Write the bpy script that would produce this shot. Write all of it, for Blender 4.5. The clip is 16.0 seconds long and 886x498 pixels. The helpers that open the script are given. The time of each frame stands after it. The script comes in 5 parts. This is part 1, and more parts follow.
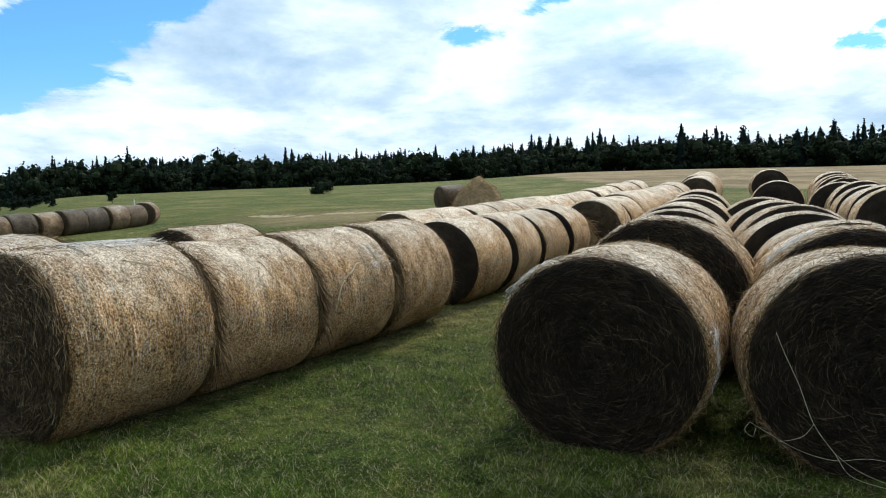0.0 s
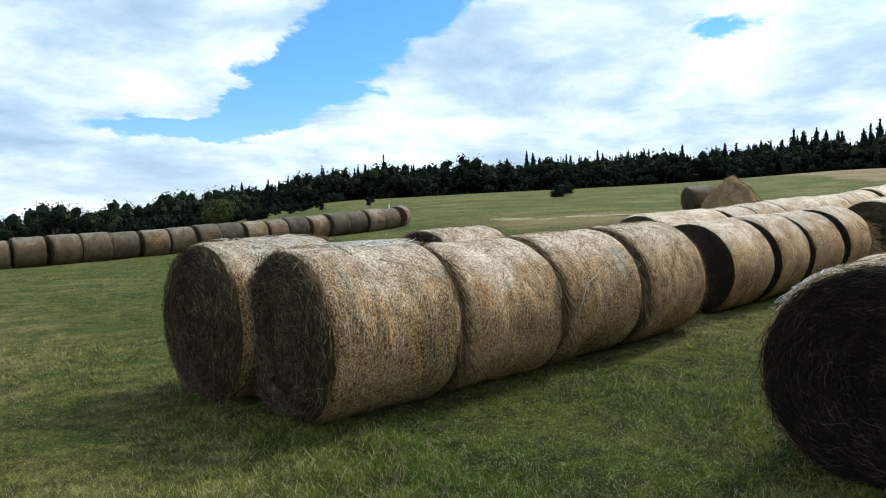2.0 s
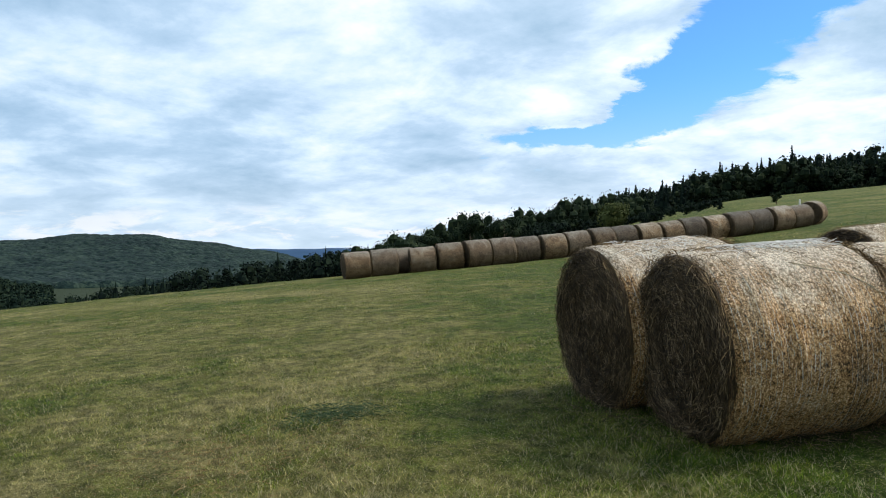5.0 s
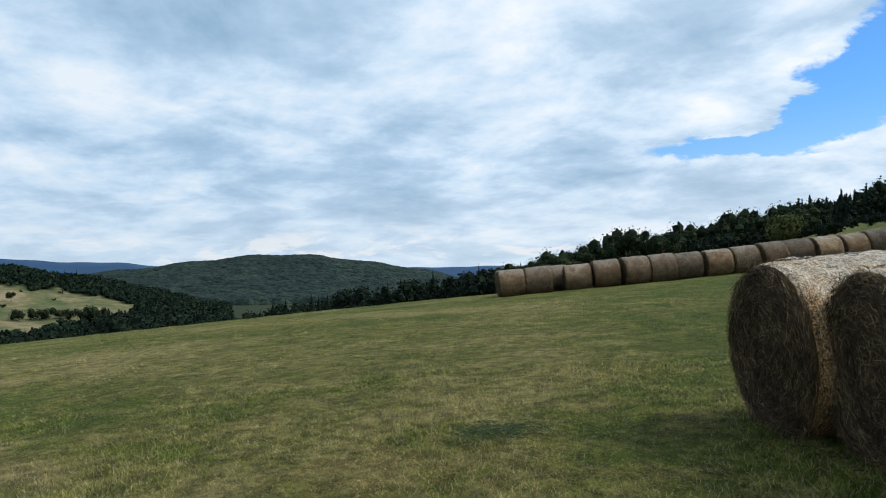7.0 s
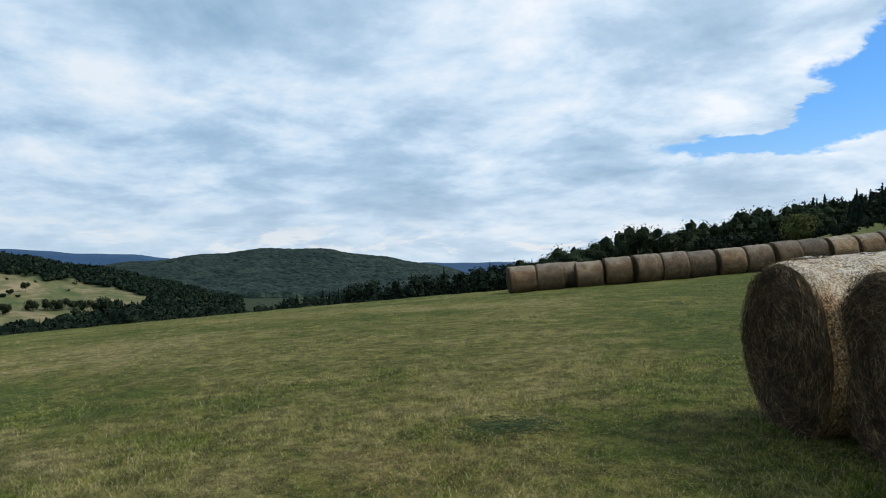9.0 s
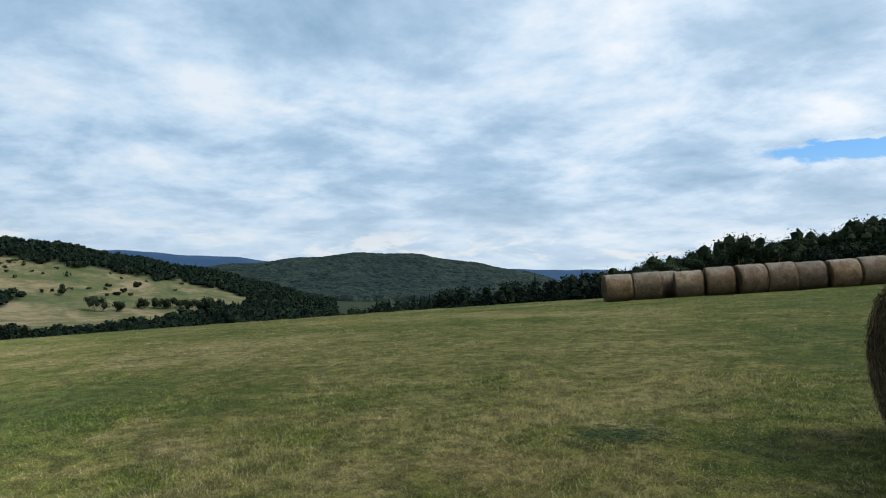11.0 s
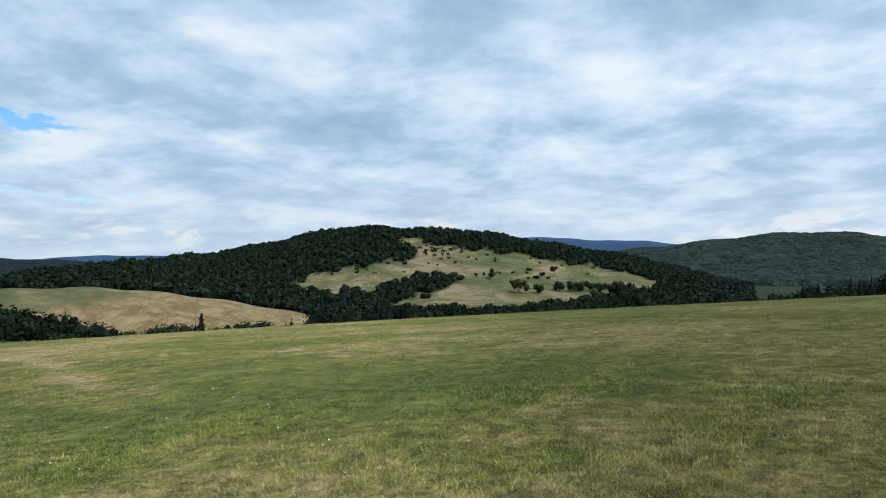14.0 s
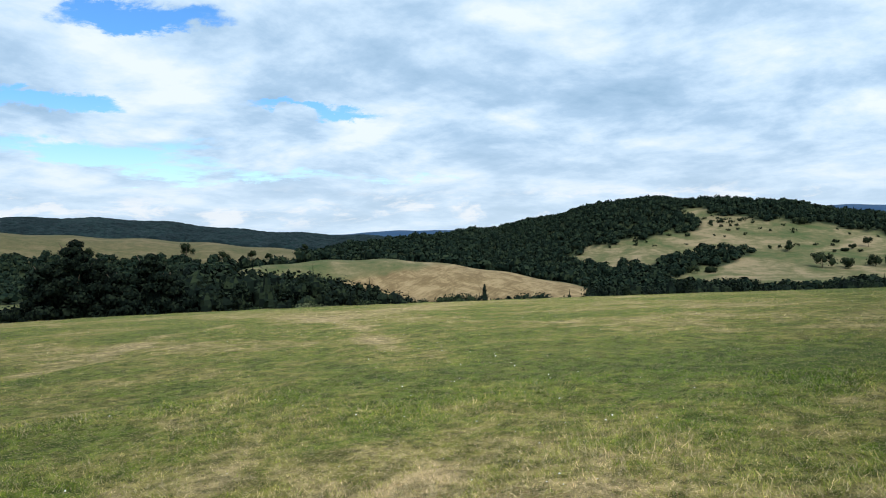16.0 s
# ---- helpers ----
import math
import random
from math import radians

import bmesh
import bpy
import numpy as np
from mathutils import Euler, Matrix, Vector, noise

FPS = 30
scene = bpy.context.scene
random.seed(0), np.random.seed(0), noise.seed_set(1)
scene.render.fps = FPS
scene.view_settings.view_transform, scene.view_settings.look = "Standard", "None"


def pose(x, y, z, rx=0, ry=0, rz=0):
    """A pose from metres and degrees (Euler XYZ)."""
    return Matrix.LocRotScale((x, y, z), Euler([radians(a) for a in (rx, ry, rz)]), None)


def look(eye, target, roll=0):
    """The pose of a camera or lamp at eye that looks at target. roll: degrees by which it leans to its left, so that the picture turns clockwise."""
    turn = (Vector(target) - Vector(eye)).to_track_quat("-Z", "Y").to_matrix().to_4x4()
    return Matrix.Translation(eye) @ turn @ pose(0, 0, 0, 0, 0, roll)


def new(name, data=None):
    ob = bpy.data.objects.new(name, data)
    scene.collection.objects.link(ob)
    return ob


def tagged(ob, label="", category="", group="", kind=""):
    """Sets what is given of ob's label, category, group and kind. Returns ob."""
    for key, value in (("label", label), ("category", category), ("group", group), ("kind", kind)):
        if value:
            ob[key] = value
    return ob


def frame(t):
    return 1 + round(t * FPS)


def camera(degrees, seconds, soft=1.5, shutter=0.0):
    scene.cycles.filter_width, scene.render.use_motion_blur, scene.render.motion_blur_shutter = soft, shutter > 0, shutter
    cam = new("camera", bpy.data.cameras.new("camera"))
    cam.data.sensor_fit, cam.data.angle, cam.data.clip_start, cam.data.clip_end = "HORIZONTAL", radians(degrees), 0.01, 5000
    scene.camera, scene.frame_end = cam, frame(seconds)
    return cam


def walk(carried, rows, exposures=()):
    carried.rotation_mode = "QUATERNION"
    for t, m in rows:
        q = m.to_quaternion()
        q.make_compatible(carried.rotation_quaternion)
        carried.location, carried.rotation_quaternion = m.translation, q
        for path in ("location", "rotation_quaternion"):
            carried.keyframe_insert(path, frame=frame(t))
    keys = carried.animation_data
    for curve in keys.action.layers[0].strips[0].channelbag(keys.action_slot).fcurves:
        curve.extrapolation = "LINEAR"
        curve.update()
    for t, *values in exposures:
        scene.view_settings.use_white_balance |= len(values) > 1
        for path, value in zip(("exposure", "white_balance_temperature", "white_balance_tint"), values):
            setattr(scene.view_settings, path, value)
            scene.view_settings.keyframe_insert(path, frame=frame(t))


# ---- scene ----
cam = camera(63.12, 16.0, soft=1.0)
PATH = [
    (0.0, pose(0.227, -0.110, 1.722, 89.24, 0.84, 0.00)),
    (0.5, pose(0.211, -0.074, 1.721, 89.55, 0.81, 5.36)),
    (1.0, pose(0.201, -0.049, 1.719, 89.65, 0.58, 10.16)),
    (1.5, pose(0.180, -0.031, 1.715, 89.40, 0.76, 15.23)),
    (2.0, pose(0.161, -0.003, 1.718, 89.64, 0.18, 18.83)),
    (2.5, pose(0.145, 0.034, 1.721, 89.88, 0.18, 24.08)),
    (3.0, pose(0.146, 0.121, 1.720, 89.99, 0.75, 29.16)),
    (3.5, pose(0.149, 0.170, 1.720, 89.99, 0.74, 33.41)),
    (4.0, pose(0.123, 0.210, 1.723, 89.81, 1.32, 38.63)),
    (4.5, pose(0.094, 0.228, 1.729, 89.92, 1.26, 43.45)),
    (5.0, pose(0.042, 0.239, 1.723, 90.11, 0.88, 49.44)),
    (7.5, pose(0.030, 0.154, 1.735, 91.82, 1.29, 61.98)),
    (8.0, pose(0.032, 0.154, 1.736, 91.63, 0.94, 61.89)),
    (8.5, pose(0.022, 0.168, 1.729, 91.49, 0.90, 61.99)),
    (11.0, pose(0.094, -0.097, 1.741, 91.89, -0.33, 69.49)),
    (11.5, pose(0.036, -0.042, 1.754, 92.10, 0.19, 73.27)),
    (12.0, pose(0.007, -0.044, 1.747, 92.27, -0.41, 78.03)),
    (12.5, pose(0.030, -0.066, 1.746, 92.08, 0.05, 83.75)),
    (13.0, pose(-0.011, -0.070, 1.741, 91.44, 0.84, 89.72)),
    (13.5, pose(-0.089, -0.098, 1.729, 90.95, 0.41, 95.23)),
    (14.0, pose(-0.180, -0.144, 1.713, 90.65, 0.52, 101.15)),
    (14.5, pose(-0.275, -0.189, 1.691, 90.38, 1.04, 107.23)),
    (15.0, pose(-0.343, -0.214, 1.678, 89.72, 0.93, 112.64)),
    (15.5, pose(-0.381, -0.237, 1.678, 88.94, 1.12, 117.88)),
    (16.0, pose(-0.376, -0.256, 1.674, 88.81, 1.13, 122.90)),
]
walk(cam, PATH, exposures=[(0.0, 0.02), (3.5, -0.06), (5.0, -0.10), (8.0, -0.34), (11.0, -0.34), (12.5, -0.38), (14.0, -0.28), (16.0, -0.10)])

# ---------------------------------------------------------------- light
world = bpy.data.worlds.new("sky")
scene.world = world
world.use_nodes = True
SUN_AZ, SUN_EL = -30.0, 49.0


def sky_dir(az, el):
    a, e = radians(az), radians(el)
    return Vector((-math.sin(a) * math.cos(e), math.cos(a) * math.cos(e), math.sin(e)))


class Nodes:
    """Short hand for a node tree."""

    def __init__(self, tree):
        self.tree = tree
        tree.nodes.clear()

    def add(self, kind, **props):
        n = self.tree.nodes.new(kind)
        for k, v in props.items():
            setattr(n, k, v)
        return n

    def link(self, a, b):
        self.tree.links.new(a, b)

    def put(self, socket, value):
        if isinstance(value, bpy.types.NodeSocket):
            self.link(value, socket)
        elif value is not None:
            socket.default_value = value

    def math(self, op, a, b=None, c=None, clamp=False):
        n = self.add("ShaderNodeMath", operation=op, use_clamp=clamp)
        for s, v in zip(n.inputs, (a, b, c)):
            self.put(s, v)
        return n.outputs[0]

    def vmath(self, op, a, b=None, out=0):
        n = self.add("ShaderNodeVectorMath", operation=op)
        self.put(n.inputs[0], a)
        if b is not None:
            self.put(n.inputs[1], b)
        return n.outputs[out]

    def noise(self, vec, scale, detail=4.0, rough=0.55, distortion=0.0, out=0):
        n = self.add("ShaderNodeTexNoise")
        self.put(n.inputs["Vector"], vec)
        n.inputs["Scale"].default_value = scale
        n.inputs["Detail"].default_value = detail
        n.inputs["Roughness"].default_value = rough
        n.inputs["Distortion"].default_value = distortion
        return n.outputs[out]

    def ramp(self, fac, stops):
        n = self.add("ShaderNodeValToRGB")
        el = n.color_ramp.elements
        while len(el) < len(stops):
            el.new(0.5)
        for e, (p, c) in zip(el, stops):
            e.position = p
            e.color = (*c, 1) if len(c) == 3 else c
        self.put(n.inputs[0], fac)
        return n.outputs[0]

    def smooth(self, x, lo, hi, to_lo=0.0, to_hi=1.0):
        n = self.add("ShaderNodeMapRange", interpolation_type="SMOOTHSTEP")
        self.put(n.inputs[0], x)
        for i, v in zip((1, 2, 3, 4), (lo, hi, to_lo, to_hi)):
            n.inputs[i].default_value = v
        return n.outputs[0]

    def mix(self, fac, a, b, mode="MIX"):
        n = self.add("ShaderNodeMix", data_type="RGBA", blend_type=mode)
        self.put(n.inputs[0], fac)
        for s, v in ((n.inputs[6], a), (n.inputs[7], b)):
            self.put(s, (*v, 1) if isinstance(v, tuple) and len(v) == 3 else v)
        return n.outputs[2]

    def scale(self, vec, s):
        return self.vmath("MULTIPLY", vec, s)


# sky: clear blue with broken sheets of stratocumulus, openings where the blue shows
N = Nodes(world.node_tree)
sky = N.add("ShaderNodeTexSky", sky_type="NISHITA", sun_disc=False)
sky.sun_elevation, sky.sun_rotation = radians(SUN_EL), radians(-SUN_AZ)
sky.altitude, sky.air_density, sky.dust_density, sky.ozone_density = 600, 1.0, 0.4, 2.0
coord = N.add("ShaderNodeTexCoord").outputs["Generated"]
way = N.vmath("NORMALIZE", coord)
sep = N.add("ShaderNodeSeparateXYZ")
N.link(way, sep.inputs[0])
up = N.math("MAXIMUM", sep.outputs[2], 0.0)
lift = N.math("ADD", up, 0.09)
plane = N.add("ShaderNodeCombineXYZ")
N.link(N.math("DIVIDE", sep.outputs[0], lift), plane.inputs[0])
N.link(N.math("DIVIDE", sep.outputs[1], lift), plane.inputs[1])
flat = plane.outputs[0]
big = N.noise(flat, 0.55, 7, 0.58, 0.25)
small = N.noise(flat, 2.2, 9, 0.64, 0.2)
cover = N.math("ADD", N.math("MULTIPLY", big, 0.70), N.math("MULTIPLY", small, 0.50))


def opening(total, az, el, wide, high, amount, tilt=0.0):
    """A gap in the clouds: a soft ellipse of directions, wide x high degrees."""
    c = sky_dir(az, el)
    right = Vector((0, 0, 1)).cross(c).normalized() * -1
    top = right.cross(c).normalized() * -1
    if top.z < 0:
        top = -top
    k = radians(tilt)
    a, b = right * math.cos(k) + top * math.sin(k), top * math.cos(k) - right * math.sin(k)
    u = N.math("MULTIPLY", N.vmath("DOT_PRODUCT", torn, tuple(a), out=1), 1 / radians(wide))
    v = N.math("MULTIPLY", N.vmath("DOT_PRODUCT", torn, tuple(b), out=1), 1 / radians(high))
    front = N.math("GREATER_THAN", N.vmath("DOT_PRODUCT", way, tuple(c), out=1), 0.0)
    d = N.math("ADD", N.math("MULTIPLY", u, u), N.math("MULTIPLY", v, v))
    g = N.math("MULTIPLY", N.math("POWER", 2.718, N.math("MULTIPLY", d, -1.0)), front)
    return N.math("SUBTRACT", total, N.math("MULTIPLY", g, amount))


cover = N.math("ADD", cover, 0.05)
sway = N.vmath("SUBTRACT", N.noise(N.scale(way, (1.0, 1.0, 2.2)), 7.0, 8, 0.66, 0.3, out=1), (0.5, 0.5, 0.5))
torn = N.vmath("ADD", way, N.scale(sway, (0.17, 0.17, 0.09)))
for gap in ((24.5, 16.6, 7.0, 3.6, 0.42, 28), (31.5, 12.2, 5.5, 2.2, 0.34, 33), (40.5, 8.9, 6.0, 1.3, 0.33, 6), (27, 11.0, 5.0, 1.2, 0.12, 20), (37.6, 11.3, 2.8, 1.1, -0.22, 20), (22, 22, 9, 4, 0.3, 0),
            (-3.5, 16.2, 4.2, 1.3, 0.34, 12), (-9, 18.2, 3.0, 0.9, 0.30, 0), (-30.4, 13.3, 1.8, 0.7, 0.22, 0), (-14, 12.0, 9, 4, -0.10, 0), (8, 12.0, 9, 5, -0.12, 0),
            (145.5, 15.6, 6.5, 1.2, 0.40, 3), (152.5, 9.5, 7.0, 0.8, 0.32, 2), (134, 9.8, 9.0, 0.6, 0.32, 0), (150.5, 6.3, 10, 1.4, 0.30, 2), (136, 4.6, 8, 0.9, 0.22, 0), (126, 4.2, 4, 1.0, 0.20, 0),
            (145, 12.2, 12, 1.5, -0.14, 0), (126, 14.5, 9, 4, -0.14, 0), (105, 15, 14, 8, -0.16, 0), (80, 12, 16, 8, -0.14, 0), (62, 8, 9, 6, -0.14, 0)):
    cover = opening(cover, *gap)
mask = N.smooth(cover, 0.395, 0.52)
deep = N.math("ADD", up, 0.20)
sheet = N.add("ShaderNodeCombineXYZ")
N.link(N.math("DIVIDE", sep.outputs[0], deep), sheet.inputs[0])
N.link(N.math("DIVIDE", sep.outputs[1], deep), sheet.inputs[1])
shade = N.noise(N.vmath("ADD", sheet.outputs[0], (3.1, 1.7, 0.0)), 1.75, 9, 0.60, 0.15)
for bank in ((64, 6.5, 9, 2.2, 0.09, 0), (-17, 12.4, 9, 1.2, 0.10, 4), (12.5, 13.9, 3.5, 0.8, 0.09, 0), (104, 19, 10, 3, 0.05, 0), (92, 8, 9, 2, -0.05, 0), (57, 9.5, 6, 2, -0.05, 0)):
    shade = opening(shade, *bank)
cloud = N.ramp(shade, ((0.30, (0.35, 0.52, 0.70)), (0.44, (0.51, 0.675, 0.86)), (0.53, (0.70, 0.845, 1.0)), (0.64, (0.96, 1.0, 1.06))))
low = N.smooth(up, 0.0, 0.16)
cloud = N.mix(low, N.mix(0.5, cloud, (0.80, 0.88, 0.95)), cloud)
# bright heads of far cumulus low over the hills
puff = N.math("MULTIPLY", N.smooth(N.noise(N.scale(way, (13.0, 13.0, 46.0)), 1.0, 7, 0.62, 0.3), 0.50, 0.64), N.math("MULTIPLY", N.smooth(up, 0.006, 0.024), N.smooth(up, 0.075, 0.040)))
cloud = N.mix(N.math("MULTIPLY", puff, 0.75), cloud, (1.02, 0.99, 0.98))
bg_sky, bg_cloud = N.add("ShaderNodeBackground"), N.add("ShaderNodeBackground")
tint = N.mix(N.smooth(up, 0.06, 0.24), (0.86, 1.02, 1.16), (0.55, 1.0, 1.40))
N.link(N.mix(1.0, sky.outputs[0], tint, "MULTIPLY"), bg_sky.inputs[0])
bg_sky.inputs[1].default_value = 0.15
toward = N.vmath("DOT_PRODUCT", way, tuple(sky_dir(SUN_AZ, SUN_EL)), out=1)
cloud = N.mix(N.smooth(toward, -0.3, 0.6), N.mix(1.0, cloud, (0.93, 1.0, 1.05), "MULTIPLY"), cloud)
N.link(cloud, bg_cloud.inputs[0])
N.link(N.math("ADD", N.smooth(toward, -0.45, 0.75, 1.04, 1.24), N.smooth(toward, 0.76, 1.0, 0.0, 2.2)), bg_cloud.inputs[1])
both = N.add("ShaderNodeMixShader")
N.link(mask, both.inputs[0])
N.link(bg_sky.outputs[0], both.inputs[1])
N.link(bg_cloud.outputs[0], both.inputs[2])
N.link(both.outputs[0], N.add("ShaderNodeOutputWorld").inputs[0])

lamp = bpy.data.lights.new("sun", "SUN")
lamp.energy, lamp.angle, lamp.color = 4.0, radians(12.0), (1.0, 0.93, 0.82)
sun = new("sun", lamp)
sun.matrix_world = look(sky_dir(SUN_AZ, SUN_EL) * 60, (0, 0, 0))
scene.view_settings.exposure = 0.0


# ---------------------------------------------------------------- materials
def material(name, rough=0.9, spec=0.2):
    m = bpy.data.materials.new(name)
    m.use_nodes = True
    n = Nodes(m.node_tree)
    b = n.add("ShaderNodeBsdfPrincipled")
    b.inputs["Roughness"].default_value = rough
    b.inputs["Specular IOR Level"].default_value = spec
    out = n.add("ShaderNodeOutputMaterial")
    n.link(b.outputs[0], out.inputs[0])
    return m, n, b


def bump(n, b, height, strength, distance):
    k = n.add("ShaderNodeBump")
    k.inputs["Strength"].default_value = strength
    k.inputs["Distance"].default_value = distance
    n.put(k.inputs["Height"], height)
    n.link(k.outputs[0], b.inputs["Normal"])


def meadow_mix(n, p):
    """0 lush, 1 dry: patches of the meadow at two scales, with the dry swaths left by the mower."""
    dry = n.add("ShaderNodeAttribute", attribute_name="dry").outputs["Fac"]
    broad = n.noise(p, 0.13, 5, 0.6, 0.5)
    mid = n.noise(p, 1.3, 6, 0.66, 0.4)
    f = n.math("ADD", n.math("MULTIPLY", broad, 0.55), n.math("MULTIPLY", mid, 0.45))
    f = n.math("ADD", 0.5, n.math("MULTIPLY", n.math("SUBTRACT", f, 0.5), 1.3))
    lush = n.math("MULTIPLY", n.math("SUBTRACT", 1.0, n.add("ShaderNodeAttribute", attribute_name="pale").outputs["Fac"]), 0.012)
    return n.math("ADD", n.math("SUBTRACT", f, lush), n.math("MULTIPLY", dry, 0.13)), mid


def ground_material():
    m, n, b = material("meadow_ground", 0.95, 0.1)
    p = n.add("ShaderNodeNewGeometry").outputs["Position"]
    att = [n.add("ShaderNodeAttribute", attribute_name=a).outputs["Fac"] for a in ("stubble", "forest", "valley")]
    f, mid = meadow_mix(n, p)
    fine = n.noise(p, 11.0, 6, 0.75)
    speck = n.noise(p, 45.0, 4, 0.75)
    grass = n.ramp(f, ((0.36, (0.028, 0.049, 0.005)), (0.46, (0.049, 0.069, 0.008)), (0.54, (0.088, 0.089, 0.020)), (0.66, (0.162, 0.139, 0.056))))
    grass = n.mix(n.smooth(fine, 0.32, 0.60), n.mix(1.0, grass, (0.42, 0.44, 0.37), "MULTIPLY"), n.mix(1.0, grass, (1.15, 1.15, 1.1), "MULTIPLY"))
    tuft_near = n.noise(p, 4.5, 4, 0.65)
    grass = n.mix(n.smooth(tuft_near, 0.38, 0.60), n.mix(1.0, grass, (0.60, 0.63, 0.58), "MULTIPLY"), n.mix(1.0, grass, (1.22, 1.20, 1.18), "MULTIPLY"))
    grass = n.mix(n.math("MULTIPLY", n.smooth(speck, 0.53, 0.66), 0.7), grass, (0.27, 0.235, 0.105))
    swath = n.math("ADD", n.math("MULTIPLY", n.noise(n.scale(p, (0.05, 0.9, 0.5)), 1.0, 5, 0.7), 0.30), n.math("MULTIPLY", n.noise(p, 0.10, 6, 0.72, 0.8), 0.70))
    stub = n.mix(n.smooth(swath, 0.40, 0.62), (0.125, 0.090, 0.044), (0.250, 0.190, 0.105))
    stub = n.mix(n.smooth(fine, 0.3, 0.6), n.mix(1.0, stub, (0.7, 0.7, 0.65), "MULTIPLY"), stub)
    wide = n.noise(p, 0.016, 5, 0.65, 1.2)
    tuft = n.noise(p, 0.11, 5, 0.7)
    far = n.ramp(n.math("ADD", n.math("MULTIPLY", wide, 0.65), n.math("MULTIPLY", tuft, 0.35)),
                 ((0.40, (0.045, 0.064, 0.022)), (0.50, (0.090, 0.088, 0.040)), (0.60, (0.185, 0.148, 0.086))))
    # front-lit part of the meadow: the extra light is multiplied into the colour
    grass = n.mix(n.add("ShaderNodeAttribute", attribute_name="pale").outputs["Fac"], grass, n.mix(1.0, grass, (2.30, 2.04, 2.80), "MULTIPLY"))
    c = n.mix(att[2], grass, far)
    c = n.mix(att[0], c, stub)
    c = n.mix(att[1], c, (0.018, 0.026, 0.011))
    n.link(c, b.inputs["Base Color"])
    bump(n, b, n.math("ADD", fine, n.math("MULTIPLY", speck, 0.6)), 1.0, 0.06)
    return m


def grass_material():
    m, n, b = material("grass_blades", 0.8, 0.08)
    p = n.add("ShaderNodeNewGeometry")
    isl = p.outputs["Random Per Island"]
    f, mid = meadow_mix(n, p.outputs["Position"])
    f = n.math("ADD", f, n.math("MULTIPLY", n.math("SUBTRACT", isl, 0.5), 0.30))
    c = n.ramp(f, ((0.36, (0.047, 0.088, 0.006)), (0.47, (0.085, 0.120, 0.010)), (0.55, (0.148, 0.149, 0.031)), (0.66, (0.260, 0.224, 0.098))))
    # blades take the same painted front-lit brightness as the soil
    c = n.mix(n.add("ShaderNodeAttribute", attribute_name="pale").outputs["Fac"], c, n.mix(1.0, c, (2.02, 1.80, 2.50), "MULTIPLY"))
    tuft = n.noise(p.outputs["Position"], 4.5, 4, 0.65)
    c = n.mix(n.smooth(tuft, 0.38, 0.60), n.mix(1.0, c, (0.54, 0.58, 0.52), "MULTIPLY"), n.mix(1.0, c, (1.26, 1.23, 1.21), "MULTIPLY"))
    lot = n.math("FRACT", n.math("MULTIPLY", isl, 37.7))
    c = n.mix(n.smooth(lot, 0.1, 1.0), n.mix(1.0, c, (0.42, 0.46, 0.40), "MULTIPLY"), n.mix(1.0, c, (1.75, 1.70, 1.70), "MULTIPLY"))
    dead = n.smooth(n.math("FRACT", n.math("MULTIPLY", isl, 91.3)), 0.80, 0.84)
    c = n.mix(n.math("MULTIPLY", dead, 0.8), c, (0.40, 0.345, 0.215))
    n.link(c, b.inputs["Base Color"])
    thin = n.add("ShaderNodeBsdfTranslucent")
    n.link(c, thin.inputs[0])
    share = n.add("ShaderNodeMixShader")
    share.inputs[0].default_value = 0.26
    n.link(b.outputs[0], share.inputs[1])
    n.link(thin.outputs[0], share.inputs[2])
    n.link(share.outputs[0], [k for k in m.node_tree.nodes if k.type == "OUTPUT_MATERIAL"][0].inputs[0])
    return m


def straw_material(name, dark, mid, pale, island=False):
    m, n, b = material(name, 0.8, 0.2)
    obj = n.add("ShaderNodeTexCoord").outputs["Object"]
    rnd = n.add("ShaderNodeObjectInfo").outputs["Random"]
    a = n.noise(obj, 3.2, 6, 0.65, 1.0)
    if island:
        g = n.add("ShaderNodeNewGeometry").outputs["Random Per Island"]
        f = n.math("ADD", n.math("MULTIPLY", a, 0.4), n.math("MULTIPLY", g, 0.6))
        stops = ((0.28, dark), (0.60, mid), (0.90, pale))
    else:
        sep_o = n.add("ShaderNodeSeparateXYZ")
        n.link(obj, sep_o.inputs[0])
        wind = n.add("ShaderNodeCombineXYZ")
        rad = n.math("SQRT", n.math("ADD", n.math("MULTIPLY", sep_o.outputs[0], sep_o.outputs[0]), n.math("MULTIPLY", sep_o.outputs[2], sep_o.outputs[2])))
        n.link(n.math("MULTIPLY", rad, 70.0), wind.inputs[0])
        n.link(n.math("MULTIPLY", n.math("ARCTAN2", sep_o.outputs[0], sep_o.outputs[2]), 7.0), wind.inputs[1])
        n.link(n.math("MULTIPLY", sep_o.outputs[1], 40.0), wind.inputs[2])
        g = n.noise(wind.outputs[0], 1.0, 5, 0.7, 2.2)
        f = n.math("ADD", n.math("MULTIPLY", a, 0.4), n.math("MULTIPLY", g, 0.6))
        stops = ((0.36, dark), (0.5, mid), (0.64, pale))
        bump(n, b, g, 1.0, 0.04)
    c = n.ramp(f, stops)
    tone = n.math("ADD", 0.8, n.math("MULTIPLY", rnd, 0.4))
    grey = n.add("ShaderNodeCombineXYZ")
    for i in range(3):
        n.link(tone, grey.inputs[i])
    n.link(n.mix(1.0, c, grey.outputs[0], "MULTIPLY"), b.inputs["Base Color"])
    return m


